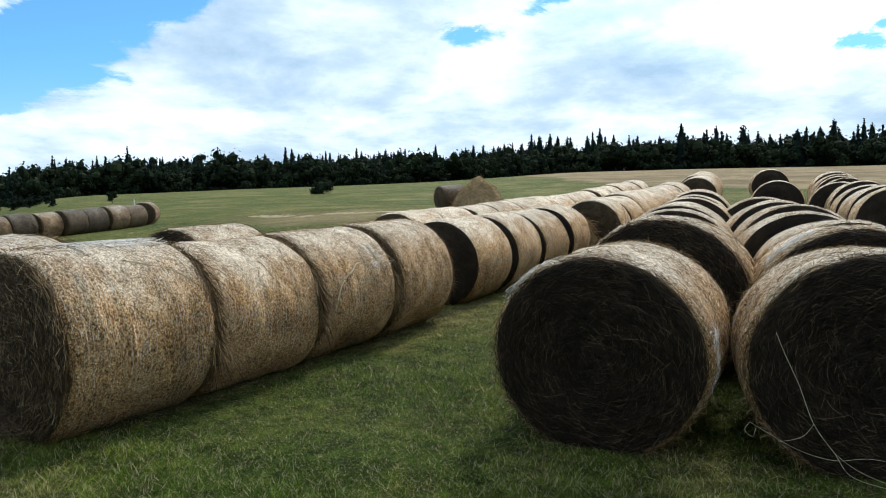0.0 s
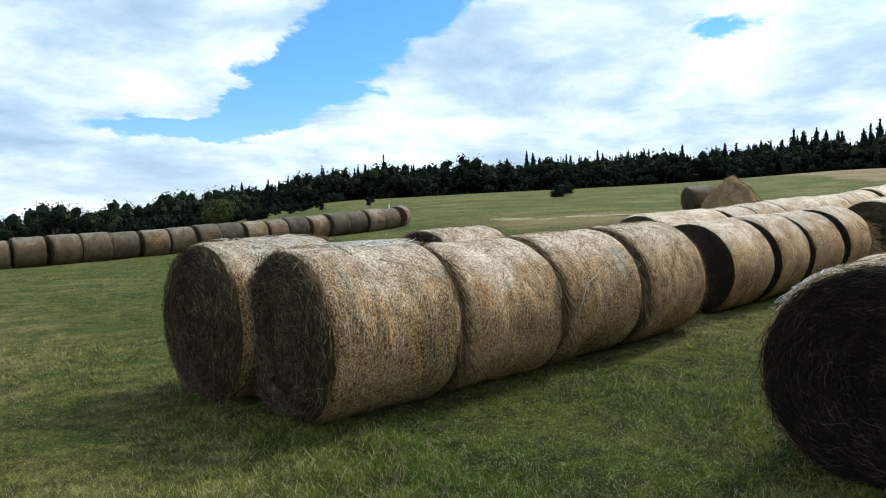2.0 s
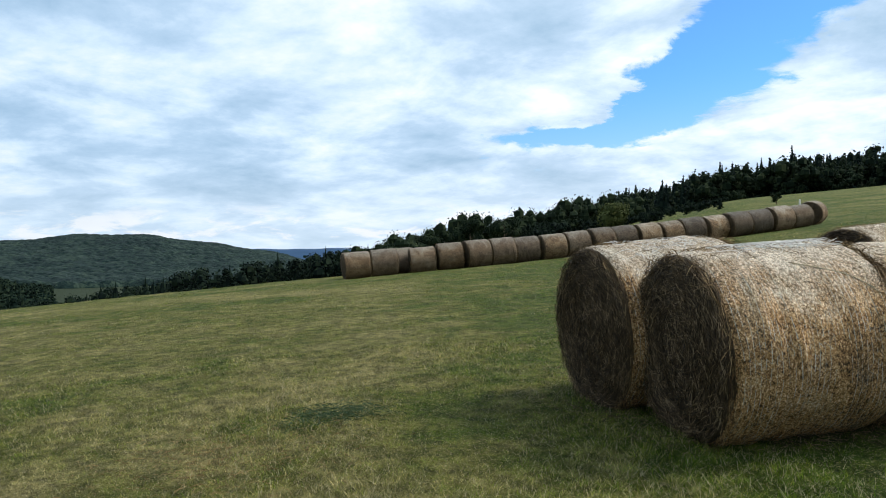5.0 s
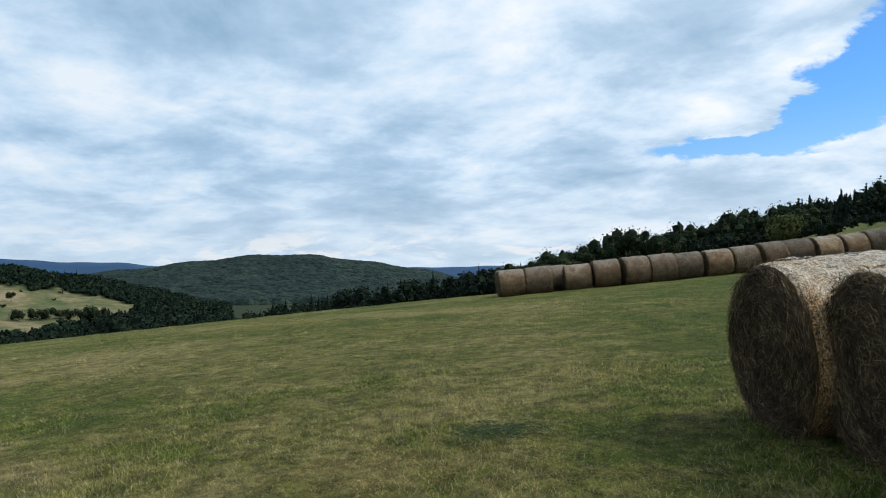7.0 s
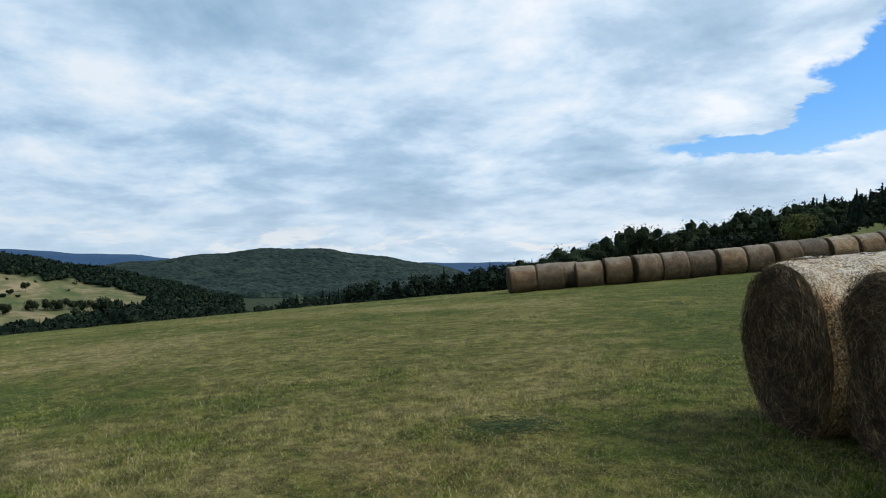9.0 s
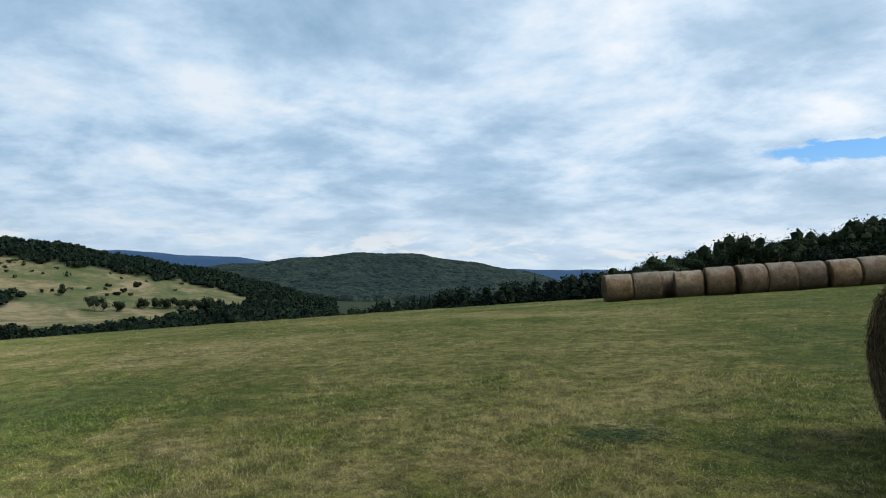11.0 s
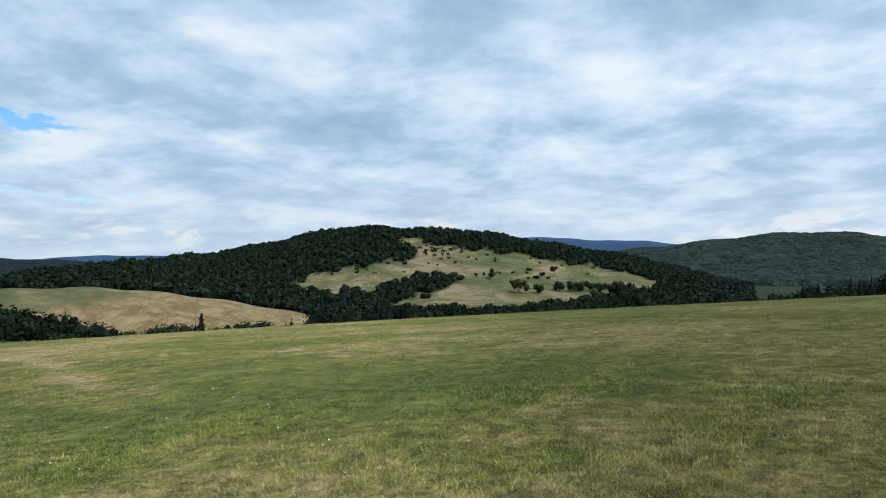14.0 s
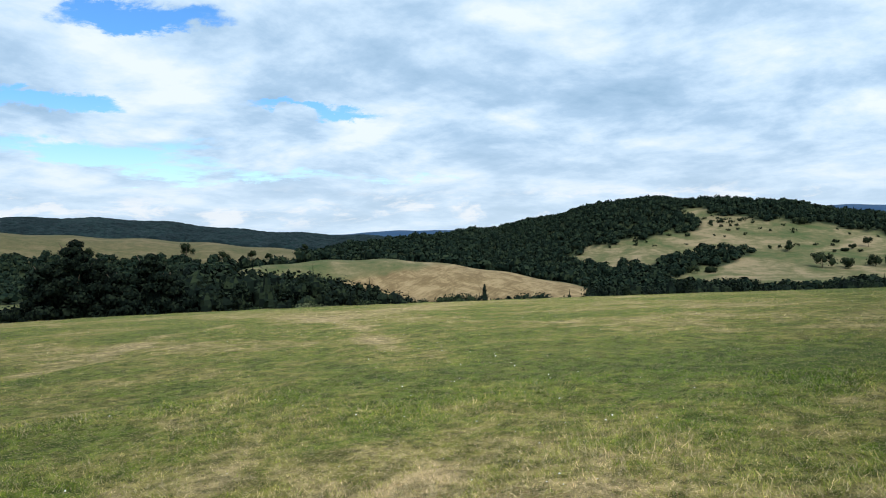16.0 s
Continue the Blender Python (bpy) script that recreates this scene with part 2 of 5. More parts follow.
def wrap_material(name, old=0.0):
    """Hay pressed under a net: short chopped stalks, dark gaps between them, paler on top from weathering and painted
    skylight.
    """
    m, n, b = material(name, 0.8, 0.25)
    obj = n.add("ShaderNodeTexCoord").outputs["Object"]
    rnd = n.add("ShaderNodeObjectInfo").outputs["Random"]
    s = n.add("ShaderNodeSeparateXYZ")
    n.link(obj, s.inputs[0])
    ang = n.math("ARCTAN2", s.outputs[0], s.outputs[2])
    lie = n.add("ShaderNodeCombineXYZ")
    n.link(n.math("MULTIPLY", ang, 30.0), lie.inputs[0])
    n.link(n.math("MULTIPLY", s.outputs[1], 62.0), lie.inputs[1])
    n.link(n.math("MULTIPLY", rnd, 40.0), lie.inputs[2])
    stalk = n.noise(lie.outputs[0], 1.0, 5, 0.72, 1.6)
    chop = n.add("ShaderNodeTexVoronoi")
    n.link(n.vmath("ADD", n.scale(obj, (52.0, 60.0, 52.0)), n.scale(n.noise(obj, 24.0, 2, 0.6, out=1), (3.0, 3.0, 3.0))), chop.inputs["Vector"])
    chop.inputs["Scale"].default_value = 1.0
    speck = n.noise(n.scale(obj, (105.0, 95.0, 105.0)), 1.0, 3, 0.75)
    blot = n.noise(n.vmath("ADD", obj, n.scale(rnd, (9.0, 5.0, 7.0))), 2.4, 6, 0.62, 0.8)
    f = n.math("ADD", n.math("ADD", n.math("MULTIPLY", stalk, 0.42), n.math("MULTIPLY", speck, 0.30)),
               n.math("ADD", n.math("MULTIPLY", blot, 0.20), n.math("MULTIPLY", n.math("SUBTRACT", 0.6, chop.outputs["Distance"]), 0.16)))
    c = n.ramp(f, ((0.375, (0.022, 0.012, 0.005)), (0.430, (0.180, 0.096, 0.036)), (0.480, (0.41, 0.215, 0.076)), (0.540, (0.67, 0.440, 0.205)), (0.605, (0.92, 0.79, 0.57))))
    # upper side greyed by rain and sun, its catch of skylight also in the colour
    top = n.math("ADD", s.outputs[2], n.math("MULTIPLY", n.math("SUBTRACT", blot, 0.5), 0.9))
    bleach_and_light = n.math("MULTIPLY", n.smooth(top, 0.22, 0.72), 0.72)
    c = n.mix(bleach_and_light, c, n.mix(n.smooth(f, 0.40, 0.58), (0.22, 0.185, 0.13), (0.86, 0.80, 0.68)))
    moss = n.math("MULTIPLY", n.smooth(n.noise(n.vmath("ADD", obj, n.scale(rnd, (3.0, 8.0, 2.0))), 1.5, 4, 0.6, 0.4), 0.56, 0.74), 0.35)
    c = n.mix(moss, c, n.mix(n.smooth(f, 0.40, 0.58), (0.10, 0.105, 0.070), (0.46, 0.47, 0.36)))
    tone = n.math("ADD", 1.0 - 0.70 * old, n.math("MULTIPLY", rnd, 0.28 + 0.22 * old))
    if old:
        c = n.mix(n.math("ADD", 0.35, n.math("MULTIPLY", n.math("FRACT", n.math("MULTIPLY", rnd, 7.3)), 0.45)), c, n.mix(n.smooth(f, 0.42, 0.56), (0.07, 0.055, 0.042), (0.26, 0.225, 0.18)))
    grey = n.add("ShaderNodeCombineXYZ")
    for i in range(3):
        n.link(tone, grey.inputs[i])
    n.link(n.mix(1.0, c, grey.outputs[0], "MULTIPLY"), b.inputs["Base Color"])
    b.inputs["Specular IOR Level"].default_value = 0.25
    bump(n, b, n.math("ADD", n.math("MULTIPLY", stalk, 0.9), n.math("MULTIPLY", speck, 0.4)), 1.0, 0.03)
    return m


def leaf_material(name, dark, mid, pale, patch=0.05):
    m, n, b = material(name, 0.85, 0.03)
    g = n.add("ShaderNodeNewGeometry")
    isl = g.outputs["Random Per Island"]
    wide = n.noise(g.outputs["Position"], patch, 3, 0.6)
    f = n.math("ADD", n.math("MULTIPLY", isl, 0.55), n.math("MULTIPLY", wide, 0.45))
    n.link(n.ramp(f, ((0.2, dark), (0.5, mid), (0.8, pale))), b.inputs["Base Color"])
    return m


def plain_material(name, c1, c2, scale=8.0, rough=0.85):
    m, n, b = material(name, rough, 0.2)
    obj = n.add("ShaderNodeTexCoord").outputs["Object"]
    a = n.noise(obj, scale, 6, 0.65, 0.5)
    n.link(n.mix(n.smooth(a, 0.3, 0.7), c1, c2), b.inputs["Base Color"])
    bump(n, b, a, 0.6, 0.02)
    return m


def far_wood_material(name, tones):
    m, n, b = material(name, 0.9, 0.1)
    p = n.add("ShaderNodeNewGeometry").outputs["Position"]
    crown = n.noise(p, 0.13, 4, 0.7, 0.4)
    stand = n.noise(p, 0.018, 4, 0.6, 0.6)
    f = n.math("ADD", n.math("MULTIPLY", crown, 0.65), n.math("MULTIPLY", stand, 0.35))
    n.link(n.ramp(f, tuple(zip((0.38, 0.50, 0.62), tones))), b.inputs["Base Color"])
    bump(n, b, crown, 1.0, 3.0)
    return m


GROUND = ground_material()
GRASS = grass_material()
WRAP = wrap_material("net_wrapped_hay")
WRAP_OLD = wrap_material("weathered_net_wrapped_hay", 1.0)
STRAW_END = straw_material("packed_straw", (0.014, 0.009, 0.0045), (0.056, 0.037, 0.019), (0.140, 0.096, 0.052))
# darker straw, with the shade on these bale ends included in its colour
STRAW_END_SHADED = straw_material("packed_dark_straw", (0.006, 0.0038, 0.002), (0.022, 0.014, 0.0072), (0.058, 0.037, 0.019))
STRAW_SHADED = straw_material("loose_dark_straw", (0.008, 0.005, 0.003), (0.030, 0.019, 0.010), (0.19, 0.130, 0.068), island=True)
STRAW = straw_material("loose_straw", (0.018, 0.012, 0.006), (0.080, 0.052, 0.026), (0.36, 0.26, 0.15), island=True)
RIM = straw_material("frayed_straw", (0.04, 0.022, 0.009), (0.155, 0.092, 0.037), (0.42, 0.30, 0.15), island=True)
HAY = straw_material("spilled_hay", (0.12, 0.075, 0.028), (0.27, 0.160, 0.062), (0.48, 0.34, 0.17), island=True)
NET = plain_material("pale_net_thread", (0.36, 0.30, 0.20), (0.76, 0.69, 0.56), 9)
TWINE = plain_material("bleached_net", (0.62, 0.60, 0.55), (0.75, 0.73, 0.68), 30)
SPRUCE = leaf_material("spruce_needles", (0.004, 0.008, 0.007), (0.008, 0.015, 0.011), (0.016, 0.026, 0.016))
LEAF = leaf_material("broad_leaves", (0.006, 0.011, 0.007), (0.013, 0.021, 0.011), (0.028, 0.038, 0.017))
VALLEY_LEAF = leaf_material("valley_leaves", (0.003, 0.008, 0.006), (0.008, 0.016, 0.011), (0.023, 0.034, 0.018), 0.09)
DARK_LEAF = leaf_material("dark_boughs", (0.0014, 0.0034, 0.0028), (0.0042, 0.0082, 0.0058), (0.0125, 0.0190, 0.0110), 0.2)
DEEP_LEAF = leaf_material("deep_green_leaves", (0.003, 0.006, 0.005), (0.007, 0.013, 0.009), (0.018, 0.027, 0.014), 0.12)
OLIVE = leaf_material("olive_leaves", (0.024, 0.032, 0.012), (0.050, 0.060, 0.020), (0.085, 0.092, 0.032))
WILLOW = leaf_material("grey_green_leaves", (0.030, 0.040, 0.022), (0.055, 0.068, 0.036), (0.085, 0.100, 0.052))
# blue haze of distance mixed into the far hills' base colour
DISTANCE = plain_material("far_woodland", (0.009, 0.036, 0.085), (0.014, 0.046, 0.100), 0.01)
CLUMP = plain_material("cut_green_grass", (0.030, 0.055, 0.022), (0.055, 0.090, 0.040), 20)
CORD = plain_material("dry_twine", (0.55, 0.46, 0.29), (0.74, 0.65, 0.46), 30)
PETAL = plain_material("white_petals", (0.72, 0.72, 0.68), (0.8, 0.8, 0.76), 20)
# both far forests: tones shifted to blue-green to imitate haze
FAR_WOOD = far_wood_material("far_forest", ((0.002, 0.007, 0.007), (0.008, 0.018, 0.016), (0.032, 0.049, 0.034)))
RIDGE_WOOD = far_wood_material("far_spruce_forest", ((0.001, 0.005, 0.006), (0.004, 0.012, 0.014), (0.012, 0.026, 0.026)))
BARK = plain_material("bark", (0.06, 0.045, 0.03), (0.12, 0.09, 0.06), 6)


# ---------------------------------------------------------------- ground
BASE_AZ = (-70, -31, -20, -10, 0, 15, 28, 36, 48, 57)
BASE_EL = (3.6, 4.6, 5.0, 5.1, 4.6, 4.1, 3.4, 1.6, -0.4, -1.6)
TOP_AZ = (-70, -31, -18, -10, 0, 10, 20, 30, 42, 48, 54, 60)
TOP_EL = (5.6, 6.6, 7.6, 7.3, 6.8, 6.9, 6.5, 5.2, 3.1, 2.2, 0.6, -0.5)
# ridges across the valley: distance, half depth, then azimuths and the heights in degrees of their crests
RIDGES = ((950, 260, (78, 84, 86.5, 90, 94.5, 96, 99.5, 104.8, 108, 109.6, 112.8, 116.4, 120.8, 125.3, 130.2, 136),
           (-2.6, -1.0, -0.3, 0.25, 1.05, 1.35, 1.95, 2.0, 2.25, 2.2, 1.25, 0.6, -0.1, -0.45, -0.8, -2.0)),
          (1900, 450, (56, 63, 69, 73, 78, 83, 87, 93), (-0.9, -0.1, 0.85, 1.4, 1.15, 0.55, 0.2, -0.6)),
          (1700, 350, (120, 124, 126.7, 131.5, 135.4, 139.6, 144, 147.5, 151.7, 156, 165), (-1.2, -0.7, -0.33, -0.15, 0.15, 0.48, 1.1, 1.34, 1.45, 1.4, 1.2)),
          (1000, 170, (124, 130, 135.5, 139.7, 143.7, 149, 154.5, 165), (-2.2, -1.5, -0.92, -0.47, -0.04, 0.27, 0.69, 0.9)),
          (370, 70, (104, 108, 111.4, 116, 119.6, 122.7, 125.8, 129.4, 133.3, 136.8, 140, 146), (-6.6, -5.4, -4.5, -3.5, -2.85, -2.38, -1.95, -1.86, -1.89, -2.15, -2.6, -3.8)))
# open meadow on the hill across the valley and the copse that stands in it: azimuth and height in degrees
HILL_MEADOW = ((113.9, -2.2), (111.6, -1.43), (109.4, -0.94), (107.7, -0.66), (104.9, -0.29), (102.6, 0.0), (103.4, 0.66), (105.4, 1.55), (103.8, 1.6), (101.7, 0.95),
               (99.4, 0.6), (96.4, 0.36), (95.0, 0.16), (92.6, -0.4), (91.3, -0.6), (89.2, -0.8), (88.0, -1.15), (87.0, -1.35), (83.8, -2.2), (86.5, -2.9), (88.6, -3.1),
               (89.4, -3.4), (91.0, -3.8), (95.9, -4.4), (102.5, -4.4), (105.4, -3.9), (104.9, -3.3), (105.9, -2.6), (110.7, -2.8))
COPSE = ((106.2, -2.5), (104.9, -1.95), (102.9, -1.62), (100.6, -1.35), (99.7, -1.7), (100.2, -2.2), (102.4, -2.8), (105.1, -3.4))
FLOOR = -40.0


def smoothstep(lo, hi, v):
    k = np.clip((v - lo) / (hi - lo), 0, 1)
    return k * k * (3 - 2 * k)


def eased(az, xs, ys):
    return sum(np.interp(az + d, xs, ys) for d in (-2.4, -1.2, 0, 1.2, 2.4)) / 5


def terrain(x, y):
    x, y = np.asarray(x, float), np.asarray(y, float)
    r = np.hypot(x, y) + 1e-6
    az = np.degrees(np.arctan2(-x, y))
    az = np.where(az < -120, az + 360, az)
    xc = np.clip(-x, 0, 30)
    side = np.where(x > 0, 0.012 * x, -0.0009 * xc ** 2 - 0.054 * np.maximum(0, -x - 30))
    lie = 0.13 + 0.057 * y + side
    near = lie + 0.0008 * np.clip(y + 0.8 * x - 2, 0, 37) ** 2
    # uphill to the wood
    e1 = 1.7 + 240 * np.tan(np.radians(eased(az, BASE_AZ, BASE_EL)))
    e2 = 1.7 + 480 * np.tan(np.radians(eased(az, TOP_AZ, TOP_EL) - 1.9))
    far = np.where(r < 240, e1 * r / 240, e1 + (e2 - e1) * smoothstep(240, 480, r))
    hill = near + (far - near) * smoothstep(28, 130, r)
    hill = np.where(r > 480, e2 - (r - 480) * 0.05, hill)
    # downhill to the valley
    fall = lie - 0.06 * np.maximum(0, r - 44)
    fall = np.maximum(fall, FLOOR + 5 * np.sin(x * 0.006) * np.cos(y * 0.005))
    val = fall
    for r0, wr, azs, els in RIDGES:
        crest = 1.7 + r0 * np.tan(np.radians(eased(az, azs, els)))
        crest = np.where((az < azs[0] - 2) | (az > azs[-1] + 2), FLOOR, np.maximum(crest, FLOOR))
        crest = crest + (r0 / 900.0) * np.sin(az * 1.3 + r0)
        val = np.maximum(val, FLOOR + (crest - FLOOR) * np.exp(-((r - r0) / wr) ** 2))
    w = smoothstep(50, 64, az)
    back = smoothstep(165, 200, az)
    out = hill * (1 - w) + val * w
    out = out * (1 - back) + np.maximum(lie, -30) * back
    return out


def within(az, el, corners):
    """Whether the directions az, el lie inside a closed outline."""
    odd = np.zeros(np.shape(az), bool)
    for (a0, e0), (a1, e1) in zip(corners, corners[1:] + corners[:1]):
        if e0 != e1:
            odd ^= ((e0 > el) != (e1 > el)) & (az < a0 + (el - e0) * (a1 - a0) / (e1 - e0))
    return odd


def land_use(x, y, z):
    """Where stubble, woodland and open valley meadow lie, 0 to 1."""
    r = np.hypot(x, y)
    az = np.degrees(np.arctan2(-x, y))
    az = np.where(az < -120, az + 360, az)
    el = np.degrees(np.arctan2(z - 1.7, r))
    stub = smoothstep(-2, 2, r - np.interp(az, (-40, -31, -18, -13, -10, -7, -5, -4), (60, 66, 86, 97, 113, 190, 300, 400)) + 1.5 * np.sin(az * 3)) * (r < 260)
    valley = smoothstep(52, 64, az) * smoothstep(75, 95, r) * (az < 200)
    wood = np.where(az < 56, smoothstep(235, 245, r), smoothstep(80, 100, r))
    wav = 0.18 * np.sin(az * 2.3) + 0.12 * np.sin(az * 5.1 + 1)
    slope = (r > 395) & (r < 960)
    meadow = slope & within(az + 1.2 * wav, el + 0.7 * wav, HILL_MEADOW) & ~within(az + wav, el + 0.5 * wav, COPSE)
    knoll = (r < 372) & (r > 270) & (az > 109) & (az < 139)
    pale = (az > 134) & (az < 162) & (r > 740) & (r < 1010) & (el > np.interp(az, (136.3, 138.9, 143.7, 147.5, 151.5), (-2.5, -2.0, -1.45, -1.4, -1.15)) + wav)
    glade = (az > 151.5) & (az < 162) & (r > 330) & (r < 520)
    wood = np.where(meadow | knoll | glade, 0.0, np.where(pale, 0.42, wood))
    tan = knoll * smoothstep(-0.15, 0.15, -2.36 - 0.131 * (az - 122.7) - el + 0.5 * wav)
    # dry swaths and bare patches of the mown meadow
    dry = 0 * r
    for a0, r0, wa, wr, k in ((9, 38, 6, 4.0, 2.0), (66, 24, 9, 2.2, 0.9), (78, 30, 9, 3, 0.8), (92, 15, 14, 1.6, 0.8), (64, 5.6, 8, 0.5, 0.9), (98, 4.0, 22, 0.8, 0.8),
                              (118, 4.4, 18, 1.1, 1.1), (116, 5.0, 26, 1.7, 0.8), (56, 6.9, 3, 0.3, 0.8), (60, 13, 10, 1.2, 0.4), (112, 5.2, 9, 0.8, 0.9), (150, 12, 8, 1.0, 0.3), (100, 24, 10, 1.6, 0.9), (70, 25, 10, 5, 0.8), (85, 18, 12, 3, 0.7), (75, 7.8, 3, 0.4, 1.0),
                              (45, 5.5, 20, 2.5, 0.45), (58, 9, 14, 3, 0.4), (35, 14, 8, 1.6, 0.5), (48, 20, 14, 2.5, 0.5)):
        dry = np.maximum(dry, k * np.exp(-((az - a0) / wa) ** 2 - ((r - r0) / wr) ** 2))
    # wheel tracks worn into the sward
    for way_points in (((-6.7, -13.5), (-8.6, -14.2), (-13.1, -17.9), (-16.7, -19.0)), ((-19.0, -17.6), (-15.5, -12.7), (-12.8, -10.2), (-11.0, -8.2))):
        for (xa, ya), (xb, yb) in zip(way_points[:-1], way_points[1:]):
            q = np.clip(((x - xa) * (xb - xa) + (y - ya) * (yb - ya)) / ((xb - xa) ** 2 + (yb - ya) ** 2), 0, 1)
            d2 = (x - xa - q * (xb - xa)) ** 2 + (y - ya - q * (yb - ya)) ** 2
            dry = np.maximum(dry, 1.0 * np.exp(-d2 / 0.16))
    # lush patches; those at azimuth -5 and 10 also paint in bale shade
    for a0, r0, wa, wr, k in ((101, 9.5, 10, 2.2, 0.8), (128, 9, 9, 2.4, 0.3), (150, 8, 9, 2.0, 0.3), (-5, 5.5, 18, 2.5, 0.6), (10, 4.6, 16, 2.6, 0.9), (25, 22, 16, 7, 0.5)):
        dry = dry - k * np.exp(-((az - a0) / wa) ** 2 - ((r - r0) / wr) ** 2)
    # mask of the sward beyond azimuth 84 that is coloured as front-lit
    front_lit_sward = smoothstep(84, 110, az) * (1 - 0.35 * smoothstep(122, 152, az)) * (1 - smoothstep(170, 215, az)) * smoothstep(1.0, 4.0, r)
    # brown bare strip behind the rows, where a swath lay too long
    bare = 0.62 * smoothstep(0.25, 0.7, np.exp(-((az - 9.5) / 8) ** 2 - ((r - 38 - 0.35 * (az - 9.5)) / 6) ** 2) + 0.16 * np.sin(x * 1.3 + 2 * np.sin(y * 0.7)) * np.sin(y * 0.9 + x * 0.4))
    return np.maximum(np.maximum(stub, tan), np.maximum(0.4 * pale, bare)), wood, valley, dry, front_lit_sward


def swell(x, y):
    """Small unevenness of the meadow's soil near the camera."""
    return np.where(np.hypot(x, y) < 60, 0.012 * np.sin(x * 2.1 + 1.3 * np.sin(y * 1.7)) + 0.010 * np.sin(y * 3.3 + x * 0.7), 0)


def build_ground():
    az = np.concatenate([np.arange(-120, -42, 3.0), np.arange(-42, 165, 0.5), np.arange(165, 240, 3.0)])
    rr = np.concatenate([[0.4], np.geomspace(0.8, 60, 105), np.geomspace(62, 1200, 190), np.geomspace(1230, 4900, 40)])
    A, R = np.meshgrid(np.radians(az), rr, indexing="ij")
    X, Y = -np.sin(A) * R, np.cos(A) * R
    Z = terrain(X, Y)
    Z += swell(X, Y)
    na, nr = A.shape
    verts = np.stack([X, Y, Z], -1).reshape(-1, 3)
    idx = np.arange(na * nr).reshape(na, nr)
    nxt = np.roll(idx, -1, axis=0)
    quads = np.stack([idx[:, :-1], idx[:, 1:], nxt[:, 1:], nxt[:, :-1]], -1).reshape(-1, 4)
    centre = len(verts)
    verts = np.vstack([verts, [[0, 0, float(terrain(0, 0))]]])
    faces = quads[:, ::-1].tolist() + [(centre, int(nxt[i, 0]), int(idx[i, 0])) for i in range(na)]
    me = bpy.data.meshes.new("ground")
    me.from_pydata(verts.tolist(), [], faces)
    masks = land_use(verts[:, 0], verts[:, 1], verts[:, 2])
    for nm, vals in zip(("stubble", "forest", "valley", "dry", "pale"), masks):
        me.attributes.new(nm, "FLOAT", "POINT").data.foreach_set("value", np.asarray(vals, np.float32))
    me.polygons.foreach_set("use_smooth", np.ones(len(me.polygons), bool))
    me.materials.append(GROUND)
    me.update()
    return tagged(new("ground", me), "mown green and straw-dry hill meadow with valley beyond", "meadow", kind="structure")


build_ground()


def h(x, y):
    return float(terrain(x, y))


# ---------------------------------------------------------------- building blocks
def link_mesh(name, verts, faces, mat, parent=None, smooth=True):
    me = bpy.data.meshes.new(name)
    me.from_pydata([tuple(v) for v in verts], [], [tuple(f) for f in faces])
    me.materials.append(mat)
    if smooth:
        me.polygons.foreach_set("use_smooth", np.ones(len(me.polygons), bool))
    me.update()
    ob = new(name, me)
    if parent is not None:
        ob.parent = parent
    return ob


# ---------------------------------------------------------------- hay bales
RX, RZ, LEN = 0.735, 0.70, 1.22      # half width, half height, length of a bale


def outline(a, rx=RX, rz=RZ):
    """Cross section of a sagging round bale, angle from the top."""
    x, z = rx * math.sin(a), rz * math.cos(a)
    flatten = -0.94 * rz
    if z < flatten:
        z = flatten + (z - flatten) * 0.25
    return x, z


def bale_surface(seed, lump=0.020):
    """The round side of a bale as a function of the angle from the top and the place along it: lumps, dents and folds of the net."""
    rnd = random.Random(seed)
    off = Vector((rnd.uniform(-50, 50), rnd.uniform(-50, 50), rnd.uniform(-50, 50)))
    reach = LEN - 0.06
    folds = [(rnd.uniform(-0.42, 0.50), rnd.uniform(0.008, 0.017), rnd.uniform(0.012, 0.022), rnd.uniform(0, 6)) for _ in range(3)]

    def at(a, y, lift=0.0):
        edge = min(1.0, (0.5 * reach - abs(y)) / 0.10)
        pull = 1.0 - 0.045 * (1 - edge) ** 2
        x, z = outline(a)
        p = Vector((x * 2.2, y * 4, z * 2.2)) + off
        d = lump * noise.noise(p) + 0.010 * noise.noise(Vector((0.5 * x, y * 10, 0.5 * z)) + off) + 0.009 * noise.noise(p * 2.7) + 0.005 * noise.noise(p * 6)
        for y0, tall, wide, turn in folds:
            d += tall * math.exp(-((y - y0 - 0.03 * math.sin(a * 1.3 + turn)) / wide) ** 2)
        s = pull * (1 + (d + lift) / RX)
        return Vector((x * s, y, z * s))
    return at


def wrap_shape(seed, na=96, nl=22):
    at = bale_surface(seed)
    verts, faces = [], []
    reach = LEN - 0.06
    for i in range(nl):
        for k in range(na):
            verts.append(at(2 * math.pi * k / na, (-0.5 + i / (nl - 1)) * reach))
    for i in range(nl - 1):
        for k in range(na):
            b, c = i * na + k, i * na + (k + 1) % na
            faces.append((b, c, c + na, b + na))
    return verts, faces


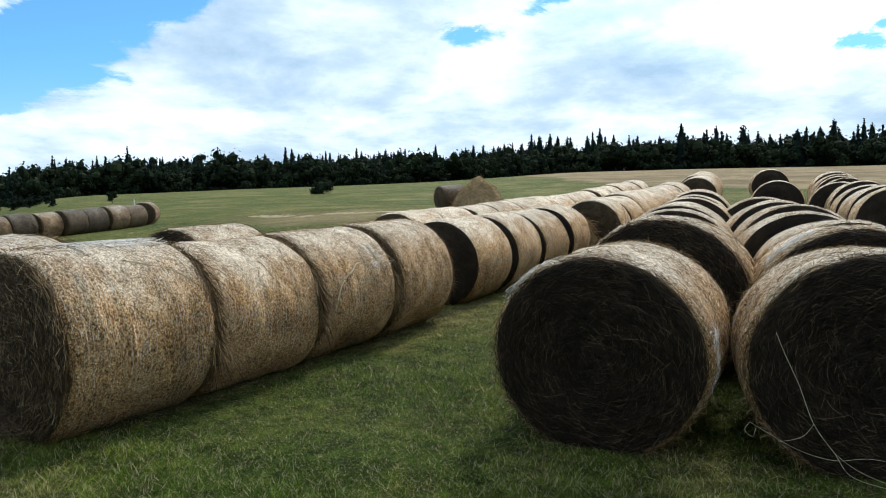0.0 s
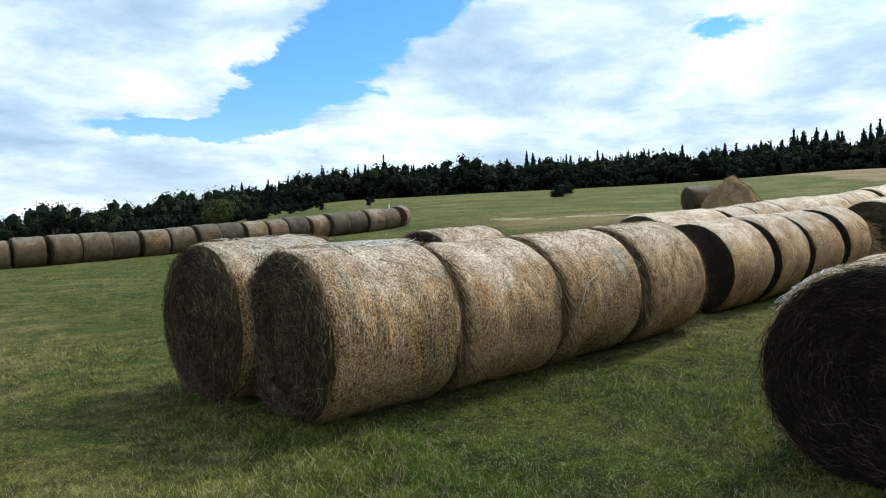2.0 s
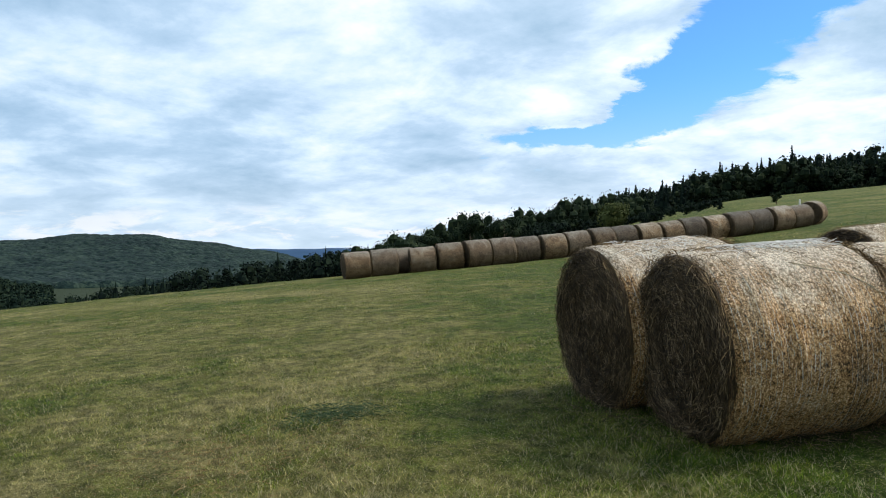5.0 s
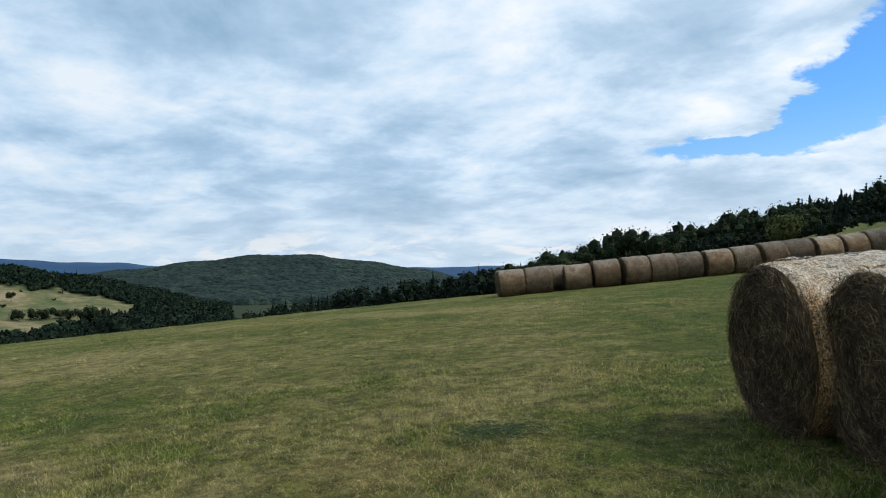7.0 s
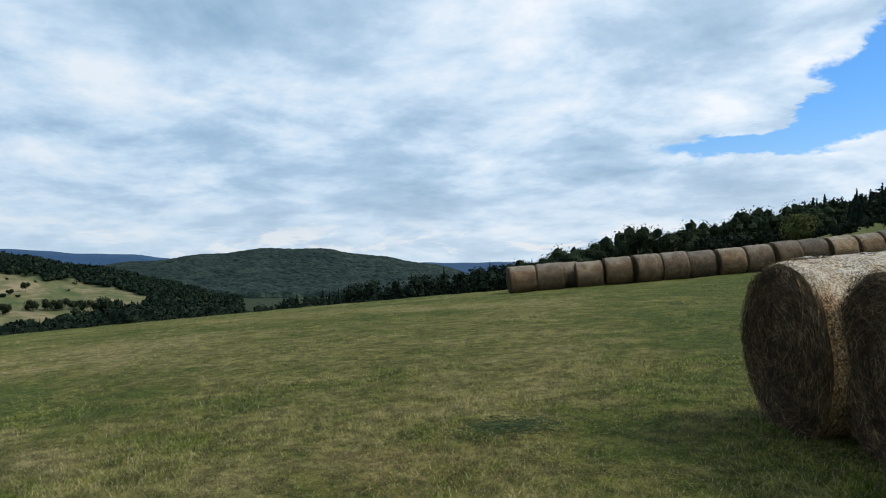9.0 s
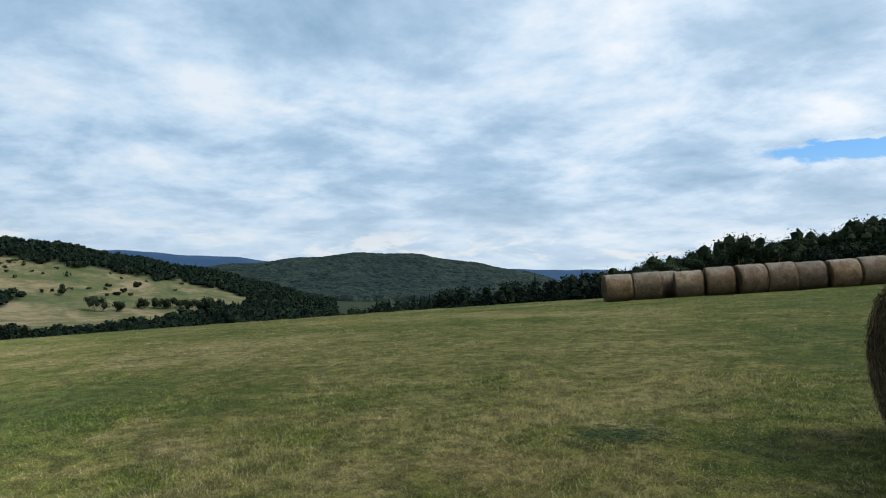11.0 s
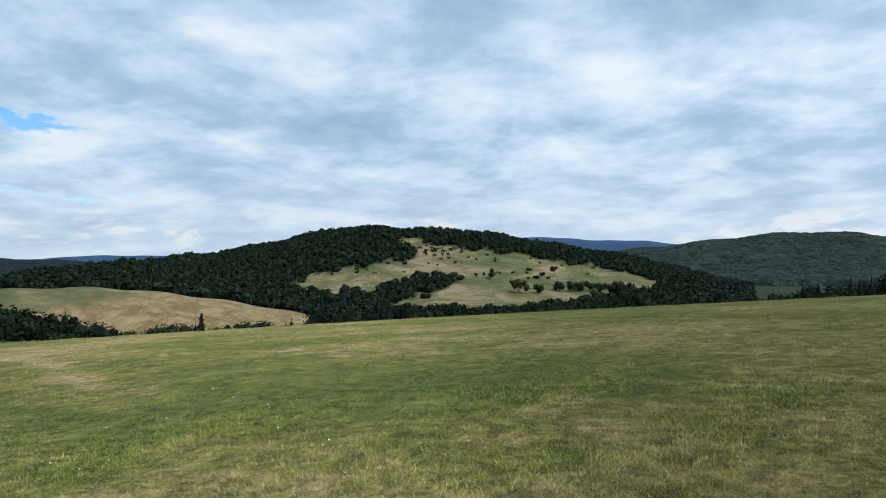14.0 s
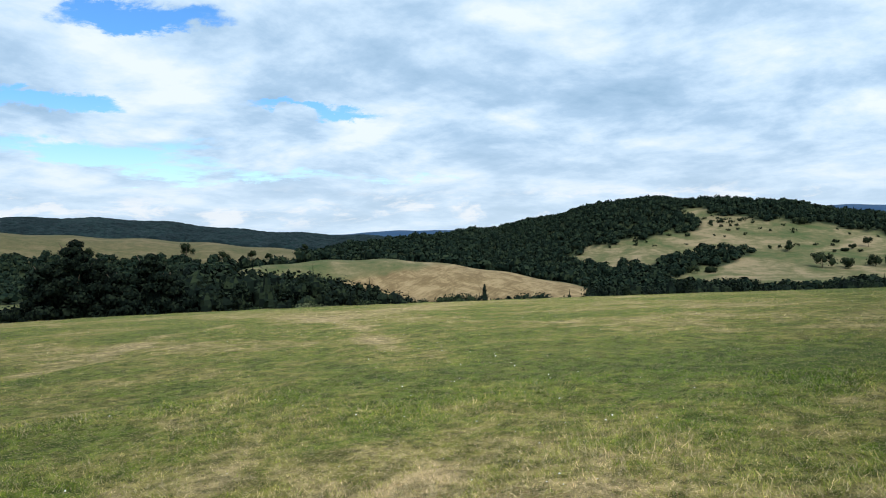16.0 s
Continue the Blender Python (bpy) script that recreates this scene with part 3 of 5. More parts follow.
def net_shape(seed, rows, na, wide, cross):
    """The knitted net: chains that run round the bale, with thin threads zigzagging between them, worn through in places."""
    at = bale_surface(seed)
    rnd = random.Random(seed * 23 + 1)
    off = Vector((seed * 1.7, 4.0, 0))
    verts, faces = [], []
    reach = LEN - 0.10

    def way(i, k):
        a = -2.75 + 5.5 * k / na
        y = (-0.5 + (i + 0.5) / rows) * reach + 0.022 * noise.noise(Vector((a * 1.1, i * 0.22, 0)) + off) + 0.005 * noise.noise(Vector((a * 5, i * 1.9, 3)) + off)
        return a, max(-0.49 * LEN, min(0.49 * LEN, y))

    def strip(p, q, w, lift):
        (a0, y0), (a1, y1) = p, q
        long = math.hypot((a1 - a0) * RX, y1 - y0) + 1e-6
        da, dy = -(y1 - y0) / long * w / RX, (a1 - a0) * RX / long * w
        base = len(verts)
        for a, y, k in ((a0, y0, -1), (a0, y0, 1), (a1, y1, 1), (a1, y1, -1)):
            verts.append(at(a + da * k, y + dy * k, lift))
        faces.append((base, base + 1, base + 2, base + 3))

    for i in range(rows):
        gone = rnd.random() * 0.22
        for k in range(na):
            p, q = way(i, k), way(i, k + 1)
            worn = noise.noise(Vector((p[0] * 2.5, p[1] * 4, 9)) + off)
            if rnd.random() > gone and worn > -0.42:
                strip(p, q, wide * rnd.uniform(0.45, 1.15), 0.0045)
            if cross and i < rows - 1 and rnd.random() < 0.45 and worn > -0.2:
                strip(way(i + k % 2, k), way(i + 1 - k % 2, k + 1), wide * rnd.uniform(0.30, 0.55), 0.003)
    return verts, faces


def end_shape(seed, side, na=96, nr=16):
    """A packed straw end: dished, with a spiral of layers."""
    rnd = random.Random(seed * 7 + side)
    off = Vector((rnd.uniform(-50, 50), rnd.uniform(-50, 50), 3.0 * side))
    verts, faces = [], []
    for i in range(-2, nr):
        q = 1.0 - max(i, 0) / nr
        for k in range(na):
            a = 2 * math.pi * k / na
            x, z = outline(a)
            if i < 0:
                s = 0.950 + 0.010 * (i == -1) + 0.010 * noise.noise(Vector((x * 9, z * 9, i * 3.0)) + off)
                verts.append((x * s, side * (0.5 * LEN - 0.06 - 0.04 * (i + 1)), z * s))
                continue
            s = q * 0.955
            bulge = 0.05 * (1 - q ** 4) 
            spiral = 0.018 * math.sin(q * 42 + a)
            n1 = noise.noise(Vector((x * s * 7, z * s * 7, 0)) + off) * 0.045 + noise.noise(Vector((x * s * 22, z * s * 22, 0)) + off) * 0.02
            y = side * (0.5 * LEN - 0.02 + bulge + (spiral + n1) * (1 - q ** 8))
            verts.append((x * s, y, z * s))
    nr += 2
    verts.append((0, side * (0.5 * LEN + 0.03), 0))
    for i in range(nr - 1):
        for k in range(na):
            b, c = i * na + k, i * na + (k + 1) % na
            faces.append((b, b + na, c + na, c) if side < 0 else (b, c, c + na, b + na))
    last = (nr - 1) * na
    for k in range(na):
        b, c = last + k, last + (k + 1) % na
        faces.append((b, len(verts) - 1, c) if side < 0 else (b, c, len(verts) - 1))
    return verts, faces


def blade(verts, faces, points, w):
    """A thin three-sided stalk along points."""
    base = len(verts)
    for i, p in enumerate(points):
        q = points[min(i + 1, len(points) - 1)] - points[max(i - 1, 0)]
        q = q.normalized() if q.length > 1e-6 else Vector((0, 0, 1))
        u = q.orthogonal().normalized()
        v = q.cross(u)
        ww = w * (1.0 if i < len(points) - 1 else 0.5)
        for k in range(3):
            a = 2.094 * k
            verts.append(tuple(p + (u * math.cos(a) + v * math.sin(a)) * ww))
    for i in range(len(points) - 1):
        for k in range(3):
            a, b = base + 3 * i + k, base + 3 * i + (k + 1) % 3
            faces.append((a, b, b + 3, a + 3))


def ribbon(verts, faces, points, w, rnd):
    """A flat stalk along points."""
    base = len(verts)
    q = (points[-1] - points[0]).normalized()
    u = q.cross(Vector((rnd.gauss(0, 1), rnd.gauss(0, 1), rnd.gauss(0, 1)))).normalized() * (w * 1.3)
    for i, p in enumerate(points):
        verts.append(tuple(p - u))
        verts.append(tuple(p + u))
    for i in range(len(points) - 1):
        a = base + 2 * i
        faces.append((a, a + 1, a + 3, a + 2))


def straw_shape(seed, side, count):
    """Stalks that lie on a bale's end, mostly along the winding, in loose whorls."""
    rnd = random.Random(seed * 13 + side + 5)
    verts, faces = [], []
    for _ in range(count):
        q = math.sqrt(rnd.random()) * 0.96
        a = rnd.uniform(0, 2 * math.pi)
        x, z = outline(a)
        p = Vector((x * q, side * (0.5 * LEN - 0.01 + 0.05 * (1 - q ** 4)), z * q))
        tan = Vector((math.cos(a), 0, -math.sin(a)))
        rad = Vector((math.sin(a), 0, math.cos(a)))
        d = (tan * rnd.choice((-1, 1)) + rad * rnd.gauss(0, 0.34 + 1.3 * (1 - q) ** 2) + Vector((0, side * rnd.uniform(-0.1, 0.3), 0))).normalized()
        ln = rnd.uniform(0.035, 0.125)
        curl = rnd.gauss(1.2, 2.6)
        out = rnd.uniform(-0.002, 0.024)
        pts = []
        for s in (0, 0.5, 1):
            w = p + d * (ln * (s - 0.4)) - rad * (ln * ln * curl * s * s) + Vector((0, side * (out + 0.02 * s * rnd.random()), 0))
            lim = math.hypot(w.x / RX, w.z / RZ)
            if lim > 1.0:
                w.x, w.z = w.x / lim, w.z / lim
            pts.append(w)
        ribbon(verts, faces, pts, rnd.uniform(0.0006, 0.0013), rnd)
    return verts, faces


def rim_shape(seed, side, count):
    """Frayed straw round the rim of a bale's end, mostly lying along it."""
    rnd = random.Random(seed * 19 + side + 5)
    verts, faces = [], []
    for _ in range(count):
        a = rnd.uniform(-2.7, 2.7)
        x, z = outline(a)
        k = rnd.uniform(0.93, 0.985)
        p = Vector((x * k, side * (0.5 * LEN - rnd.uniform(-0.01, 0.07)), z * k))
        rad = Vector((math.sin(a), 0, math.cos(a)))
        tan = Vector((math.cos(a), 0, -math.sin(a)))
        d = (rad * rnd.uniform(-0.05, 0.42) + tan * rnd.gauss(0, 1.2) + Vector((0, side * rnd.uniform(-0.15, 0.35), 0))).normalized()
        ln = rnd.uniform(0.03, 0.12)
        pts = [p + d * ln * s + Vector((0, 0, -0.3 * ln * s * s)) for s in (0, 0.5, 1)]
        ribbon(verts, faces, pts, rnd.uniform(0.0006, 0.0013), rnd)
    return verts, faces


def fibre_shape(seed, count):
    """Stalks that poke through the net on the round side."""
    rnd = random.Random(seed * 17 + 3)
    verts, faces = [], []
    for _ in range(count):
        a, y = rnd.uniform(-2.3, 2.3), rnd.uniform(-0.5, 0.5) * (LEN - 0.1)
        x, z = outline(a)
        rad = Vector((math.sin(a), 0, math.cos(a)))
        tan = Vector((math.cos(a), 0, -math.sin(a)))
        p = Vector((x, y, z)) * 1.0
        d = (tan * rnd.gauss(0, 1) + Vector((0, rnd.gauss(0, 0.8), 0))).normalized()
        ln = rnd.uniform(0.025, 0.11)
        pts = [p - d * ln * 0.5 - rad * 0.006, p + rad * rnd.uniform(0.003, 0.016), p + d * ln * 0.5 + rad * rnd.uniform(-0.006, 0.02)]
        ribbon(verts, faces, pts, rnd.uniform(0.0006, 0.0014), rnd)
    return verts, faces


def make_mesh(name, shape, mat, smooth=True):
    me = bpy.data.meshes.new(name)
    me.from_pydata([tuple(v) for v in shape[0]], [], [tuple(f) for f in shape[1]])
    me.materials.append(mat)
    if smooth:
        me.polygons.foreach_set("use_smooth", np.ones(len(me.polygons), bool))
    me.update()
    return me


def hanging_shape(seed, side, count, a0=-2.2, a1=2.2, long=(0.08, 0.30)):
    """Tufts of hay that have worked loose at a bale's end and hang down over its rim."""
    rnd = random.Random(seed * 29 + side)
    verts, faces = [], []
    tufts = [(rnd.uniform(a0, a1), rnd.uniform(0.3, 1.0)) for _ in range(18)]
    for _ in range(count):
        a, k = rnd.choice(tufts)
        a += rnd.gauss(0, 0.10)
        x, z = outline(a)
        rad = Vector((math.sin(a), 0, math.cos(a)))
        p = Vector((x * 0.97, side * (0.5 * LEN - rnd.uniform(-0.03, 0.06)), z * 0.97))
        ln = rnd.uniform(*long) * k
        d = (rad * rnd.uniform(0.05, 0.5) + Vector((rnd.gauss(0, 0.35), side * rnd.uniform(-0.5, 0.5), rnd.gauss(-0.35, 0.4)))).normalized()
        pts = [p + d * ln * t + Vector((0, 0, -0.55 * ln * t * t)) for t in (0, 0.35, 0.7, 1)]
        ribbon(verts, faces, pts, rnd.uniform(0.0008, 0.0018), rnd)
    return verts, faces


VARIANTS = {}


def bale_meshes(level, v, dark=False):
    """Meshes of a bale: level 0 near, 1 middle, 2 far."""
    if (level, v, dark) not in VARIANTS:
        na, nl, nr = ((96, 40, 18), (48, 22, 8), (36, 20, 5))[level]
        seed = 10 * level + v + 1
        stalks = ((7600, 1400), (800, 200), (120, 420))[level]
        loose = []
        for s in (-1, 1):
            loose.append((s, make_mesh("loose_straw", straw_shape(seed, s, stalks[0] if s < 0 else stalks[0] // 8), STRAW_SHADED if dark else STRAW)))
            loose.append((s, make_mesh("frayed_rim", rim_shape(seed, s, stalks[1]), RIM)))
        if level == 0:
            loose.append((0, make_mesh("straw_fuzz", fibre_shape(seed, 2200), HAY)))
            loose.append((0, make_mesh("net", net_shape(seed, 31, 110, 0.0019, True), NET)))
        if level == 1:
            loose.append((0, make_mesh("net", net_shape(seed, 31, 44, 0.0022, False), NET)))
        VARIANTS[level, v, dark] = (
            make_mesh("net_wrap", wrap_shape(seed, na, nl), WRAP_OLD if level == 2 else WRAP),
            [make_mesh("straw_end", end_shape(seed, s, na, nr), STRAW_END_SHADED if dark else STRAW_END) for s in (-1, 1)], loose)
    return VARIANTS[level, v, dark]


COUNT = [0]


def bale(x, y, az, level=1, label="", group="", size=1.0, lean=0.0, spin=None, z=None, long=1.0, turn=None, sag=1.0, step=False, dark=False):
    """A round bale whose axis points to azimuth az; x, y: the middle of its base."""
    COUNT[0] += 1
    rnd = random.Random(COUNT[0])
    v = rnd.randrange((4, 3, 2)[level])
    wrap, ends, straws = bale_meshes(level, v, dark)
    ob = new("hay_bale")
    ax = Vector((-math.sin(radians(az)), math.cos(radians(az)), 0))
    d = 0.5 * LEN
    slope = (h(x + ax.x * d, y + ax.y * d) - h(x - ax.x * d, y - ax.y * d)) / (2 * d)
    foot = h(x, y)
    if step:      # lies level, its lower end dug into the slope
        foot, slope = h(x - ax.x * d, y - ax.y * d), 0.0
    base = (foot if z is None else z) + (0.955 * RZ) * size - 0.03
    flip = (180 if rnd.random() < 0.5 and level > 0 else 0) if turn is None else turn
    ob.matrix_world = pose(x, y, base, math.degrees(math.atan(slope)), lean, az) @ pose(0, 0, 0, 0, 0, 0)
    ob.matrix_world = ob.matrix_world @ Matrix.Diagonal((size * sag, long, size, 1)) @ pose(0, 0, 0, 0, 0, flip)
    body = new("net_wrap", wrap)
    body.parent = ob
    caps = {}
    for side, me in zip((-1, 1), ends):
        caps[side] = new("straw_end", me)
        caps[side].parent = ob
    for owner, me in straws:      # loose stalks belong to the end or the wrap that they grow from
        c = new(me.name, me)
        c.parent = caps.get(owner, body)
        tagged(c, kind="stuff")
    tagged(ob, label or "round hay bale in pale net wrap lying on grass", "hay bale", group)
    return ob


def bale_row(x, y, az, n, gap=0.03, bend=0.0, level=1, group="", label="", skip=(), jitter=0.05, shrink=1.0, **kw):
    """n bales end to end from the face centre x, y onwards towards azimuth az."""
    rnd = random.Random(n * 31 + int(abs(x) * 100))
    made = []
    for i in range(n):
        ax = Vector((-math.sin(radians(az)), math.cos(radians(az))))
        x, y = x + ax.x * LEN / 2, y + ax.y * LEN / 2
        if i not in skip:
            j = rnd.uniform(-jitter, jitter)
            made.append(bale(x + ax.y * j, y - ax.x * j, az + rnd.uniform(-4, 4) * (2 if level == 2 else 1), level, label, group, shrink * (rnd.uniform(0.97, 1.03) if level < 2 else rnd.uniform(0.93, 1.05)), **kw))
        g = gap + rnd.uniform(0, 0.06)
        x, y = x + ax.x * (LEN / 2 + g), y + ax.y * (LEN / 2 + g)
        az += bend
    return made


# front rows beside the camera
LONG = "round hay bale in sun-bleached net wrap in a long row"
ROW, BACK, NEAR, SIDE, UPPER = ("bales of the " + k for k in ("long row", "back row", "near row", "side row", "upper rows"))
front = bale_row(-2.69, 4.72, -29, 4, level=0, group=ROW, label=LONG, turn=0)
for ob, k in ((front[1], 0.945), (front[2], 0.955), (front[3], 0.975)):      # these lie lower than the first
    ob.matrix_world = Matrix.Translation((0, 0, -0.955 * RZ * (1 - k))) @ ob.matrix_world @ Matrix.Diagonal((k, 1, k, 1))
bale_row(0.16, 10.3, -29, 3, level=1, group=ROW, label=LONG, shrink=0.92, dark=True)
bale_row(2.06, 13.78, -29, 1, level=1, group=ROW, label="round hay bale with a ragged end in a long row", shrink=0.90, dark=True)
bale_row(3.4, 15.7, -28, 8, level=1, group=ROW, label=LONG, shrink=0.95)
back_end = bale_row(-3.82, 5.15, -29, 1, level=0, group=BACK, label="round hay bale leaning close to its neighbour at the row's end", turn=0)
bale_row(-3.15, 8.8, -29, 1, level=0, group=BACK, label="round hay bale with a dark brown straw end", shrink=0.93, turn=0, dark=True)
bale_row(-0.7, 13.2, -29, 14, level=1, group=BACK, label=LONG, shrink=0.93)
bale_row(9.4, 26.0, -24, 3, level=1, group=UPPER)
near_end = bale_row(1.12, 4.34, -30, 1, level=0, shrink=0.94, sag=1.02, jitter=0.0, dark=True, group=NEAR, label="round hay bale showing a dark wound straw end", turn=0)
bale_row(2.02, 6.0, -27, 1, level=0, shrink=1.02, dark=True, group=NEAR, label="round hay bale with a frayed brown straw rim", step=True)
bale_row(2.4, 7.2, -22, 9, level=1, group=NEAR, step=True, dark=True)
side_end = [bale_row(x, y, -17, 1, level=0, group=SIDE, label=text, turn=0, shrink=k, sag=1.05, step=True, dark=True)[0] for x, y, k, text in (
    (2.57, 3.75, 0.93, "round hay bale with torn twine hanging over its end"), (3.27, 5.12, 0.97, "round hay bale with shreds of white net on top"))]
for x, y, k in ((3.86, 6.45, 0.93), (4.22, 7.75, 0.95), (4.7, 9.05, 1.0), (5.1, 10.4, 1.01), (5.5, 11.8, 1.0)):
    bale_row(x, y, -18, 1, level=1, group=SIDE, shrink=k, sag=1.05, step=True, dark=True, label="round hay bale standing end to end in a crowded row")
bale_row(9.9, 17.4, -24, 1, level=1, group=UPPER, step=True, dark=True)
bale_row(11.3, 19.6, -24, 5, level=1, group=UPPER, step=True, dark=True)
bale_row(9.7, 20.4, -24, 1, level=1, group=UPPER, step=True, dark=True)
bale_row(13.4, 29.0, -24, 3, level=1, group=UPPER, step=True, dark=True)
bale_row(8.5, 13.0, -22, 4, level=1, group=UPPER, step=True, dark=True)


# torn net and twine on the nearest bales
def on_wrap(a, y, lift=1.015):
    x, z = outline(a)
    return Vector((x * lift, y, z * lift))


def torn_net(ob, a0, a1, y0, y1, count, seed):
    """Bleached shreds of net that lie loose on the wrap."""
    rnd = random.Random(seed)
    verts, faces = [], []
    for _ in range(count):
        a, y = rnd.uniform(a0, a1), rnd.uniform(y0, y1)
        da, dy = rnd.gauss(0, 0.10), rnd.gauss(0, 0.09)
        pts = [on_wrap(a + da * k + rnd.gauss(0, 0.012), y + dy * k + rnd.gauss(0, 0.01), 1.012 + rnd.uniform(0, 0.022)) for k in (0, 0.33, 0.66, 1)]
        blade(verts, faces, pts, rnd.uniform(0.0012, 0.0030))
    c = new("torn_net", make_mesh("torn_net", (verts, faces), TWINE))
    c.parent = ob
    tagged(c, "bleached white shreds of torn net", kind="stuff")


def twine(ob, runs, thick=0.0028):
    for run in runs:
        verts, faces = [], []
        pts = [Vector(p) for p in run]
        fine = []
        for i in range(len(pts) - 1):
            p0, p1, p2, p3 = pts[max(i - 1, 0)], pts[i], pts[i + 1], pts[min(i + 2, len(pts) - 1)]
            for k in range(6):
                t = k / 6
                fine.append(0.5 * ((2 * p1) + (p2 - p0) * t + (2 * p0 - 5 * p1 + 4 * p2 - p3) * t * t + (3 * p1 - p0 - 3 * p2 + p3) * t ** 3))
        fine.append(pts[-1])
        blade(verts, faces, fine, thick)
        c = new("twine", make_mesh("twine", (verts, faces), CORD))
        c.parent = ob
        tagged(c, "pale loose twine")


torn_net(front[0], -0.55, 0.35, -0.25, 0.5, 420, 1)
torn_net(front[0], -0.9, -0.3, -0.5, 0.1, 160, 2)
torn_net(front[2], 0.8, 1.2, 0.25, 0.42, 60, 3)
torn_net(back_end[0], 0.0, 0.7, -0.4, 0.4, 120, 4)
torn_net(near_end[0], -1.0, -0.45, -0.56, -0.3, 120, 5)
torn_net(side_end[1], -0.9, -0.4, -0.5, -0.2, 120, 6)
torn_net(near_end[0], 1.3, 1.75, -0.5, -0.35, 60, 7)
for ob, seed, count in ((front[0], 1, 1700), (front[1], 2, 1500), (front[2], 3, 400), (back_end[0], 4, 500)):
    tuft = new("hanging_hay", make_mesh("hanging_hay", hanging_shape(seed, 1, count, -0.7, 1.8, (0.07, 0.25)), RIM))
    tuft.parent = ob
    tagged(tuft, "brown tufts of loose hay", kind="stuff")
e = -0.5 * LEN - 0.09
twine(side_end[0], [[(-0.56, e + 0.03, 0.22), (-0.52, e, 0.10), (-0.45, e - 0.01, -0.08), (-0.38, e - 0.02, -0.30), (-0.28, e - 0.03, -0.46), (-0.20, e - 0.05, -0.58), (-0.02, e - 0.10, -0.62)],
                    [(-0.70, e + 0.06, -0.33), (-0.60, e, -0.38), (-0.45, e - 0.02, -0.46), (-0.28, e - 0.03, -0.50), (-0.10, e - 0.02, -0.48), (0.15, e, -0.52), (0.4, e, -0.50)],
                    [(-0.38, e - 0.02, -0.30), (-0.44, e - 0.02, -0.38), (-0.56, e - 0.01, -0.42)],
                    [(-0.28, e - 0.03, -0.46), (-0.16, e - 0.05, -0.55), (0.02, e - 0.08, -0.61), (0.2, e - 0.1, -0.62)],
                    [(-0.70, e + 0.06, -0.33), (-0.73, e + 0.02, -0.37), (-0.69, e, -0.40), (-0.67, e + 0.02, -0.35)]], 0.0013)
twine(front[2], [[on_wrap(1.30, -0.30, 1.05), on_wrap(1.22, -0.18, 1.09), on_wrap(1.12, -0.06, 1.08), on_wrap(1.10, 0.06, 1.03)],
                 [on_wrap(1.30, -0.30, 1.05), on_wrap(1.55, -0.40, 1.03), on_wrap(1.85, -0.46, 1.04)],
                 [on_wrap(0.72, 0.26), on_wrap(0.86, 0.33), on_wrap(0.95, 0.30), on_wrap(1.05, 0.35), on_wrap(1.16, 0.28)]], 0.0065)
twine(front[0], [[on_wrap(0.62, 0.02), on_wrap(0.72, 0.18), on_wrap(0.86, 0.36), on_wrap(1.05, 0.48)]], 0.004)

# far row
OLD = "weathered grey-brown round hay bale in a far row"
bale_row(-28.3, 18.4, -27.5, 2, level=2, group="bales of the far row", label=OLD, gap=0.04, shrink=0.93, jitter=0.13)
bale_row(-26.84, 21.20, -27.5, 17, level=2, group="bales of the far row", label=OLD, gap=0.035, shrink=0.93, jitter=0.13)
bale(-29.17, 19.64, -27, 2, "weathered grey-brown round hay bale behind a far row", "bales of the far row", 0.93)
bale(-28.14, 21.56, -24, 2, "weathered grey-brown round hay bale behind a far row", "bales of the far row", 0.93)
bale(-17.2, 42.2, 10, 2, "weathered round hay bale turned across the row's end", "bales of the far row", 0.98)


def marker_post(x, y, height, r=0.045):
    """A weathered pale post with a bevelled top, sunk into the ground."""
    verts, faces = [], []
    n = 10
    for z, k in ((-0.3, 1.0), (height - 0.05, 0.94), (height - 0.015, 0.9), (height, 0.6)):
        for i in range(n):
            a = 2 * math.pi * i / n
            verts.append((k * r * math.cos(a), k * r * math.sin(a), z))
    for j in range(3):
        for i in range(n):
            b, c = j * n + i, j * n + (i + 1) % n
            faces.append((b, c, c + n, b + n))
    faces.append(tuple(range(3 * n, 4 * n)))
    ob = link_mesh("post", verts, faces, TWINE, smooth=False)
    ob.location = (x, y, h(x, y))
    return tagged(ob, "thin pale weathered post behind the far row of bales", "post")


marker_post(-18.69, 44.21, 1.45)

# ---------------------------------------------------------------- trees
def corners_to_mesh(name, P, mat):
    """P: n x k x 3 corners of loose faces of k corners, as one mesh."""
    n, k = len(P), P.shape[1]
    me = bpy.data.meshes.new(name)
    me.vertices.add(k * n)
    me.vertices.foreach_set("co", np.ascontiguousarray(P, np.float32).ravel())
    me.loops.add(k * n)
    me.loops.foreach_set("vertex_index", np.arange(k * n, dtype=np.int32))
    me.polygons.add(n)
    me.polygons.foreach_set("loop_start", np.arange(0, k * n, k, dtype=np.int32))
    me.polygons.foreach_set("loop_total", np.full(n, k, np.int32))
    me.materials.append(mat)
    me.update(calc_edges=True)
    return me


def quads_to_mesh(name, P, mat):
    return corners_to_mesh(name, P, mat)


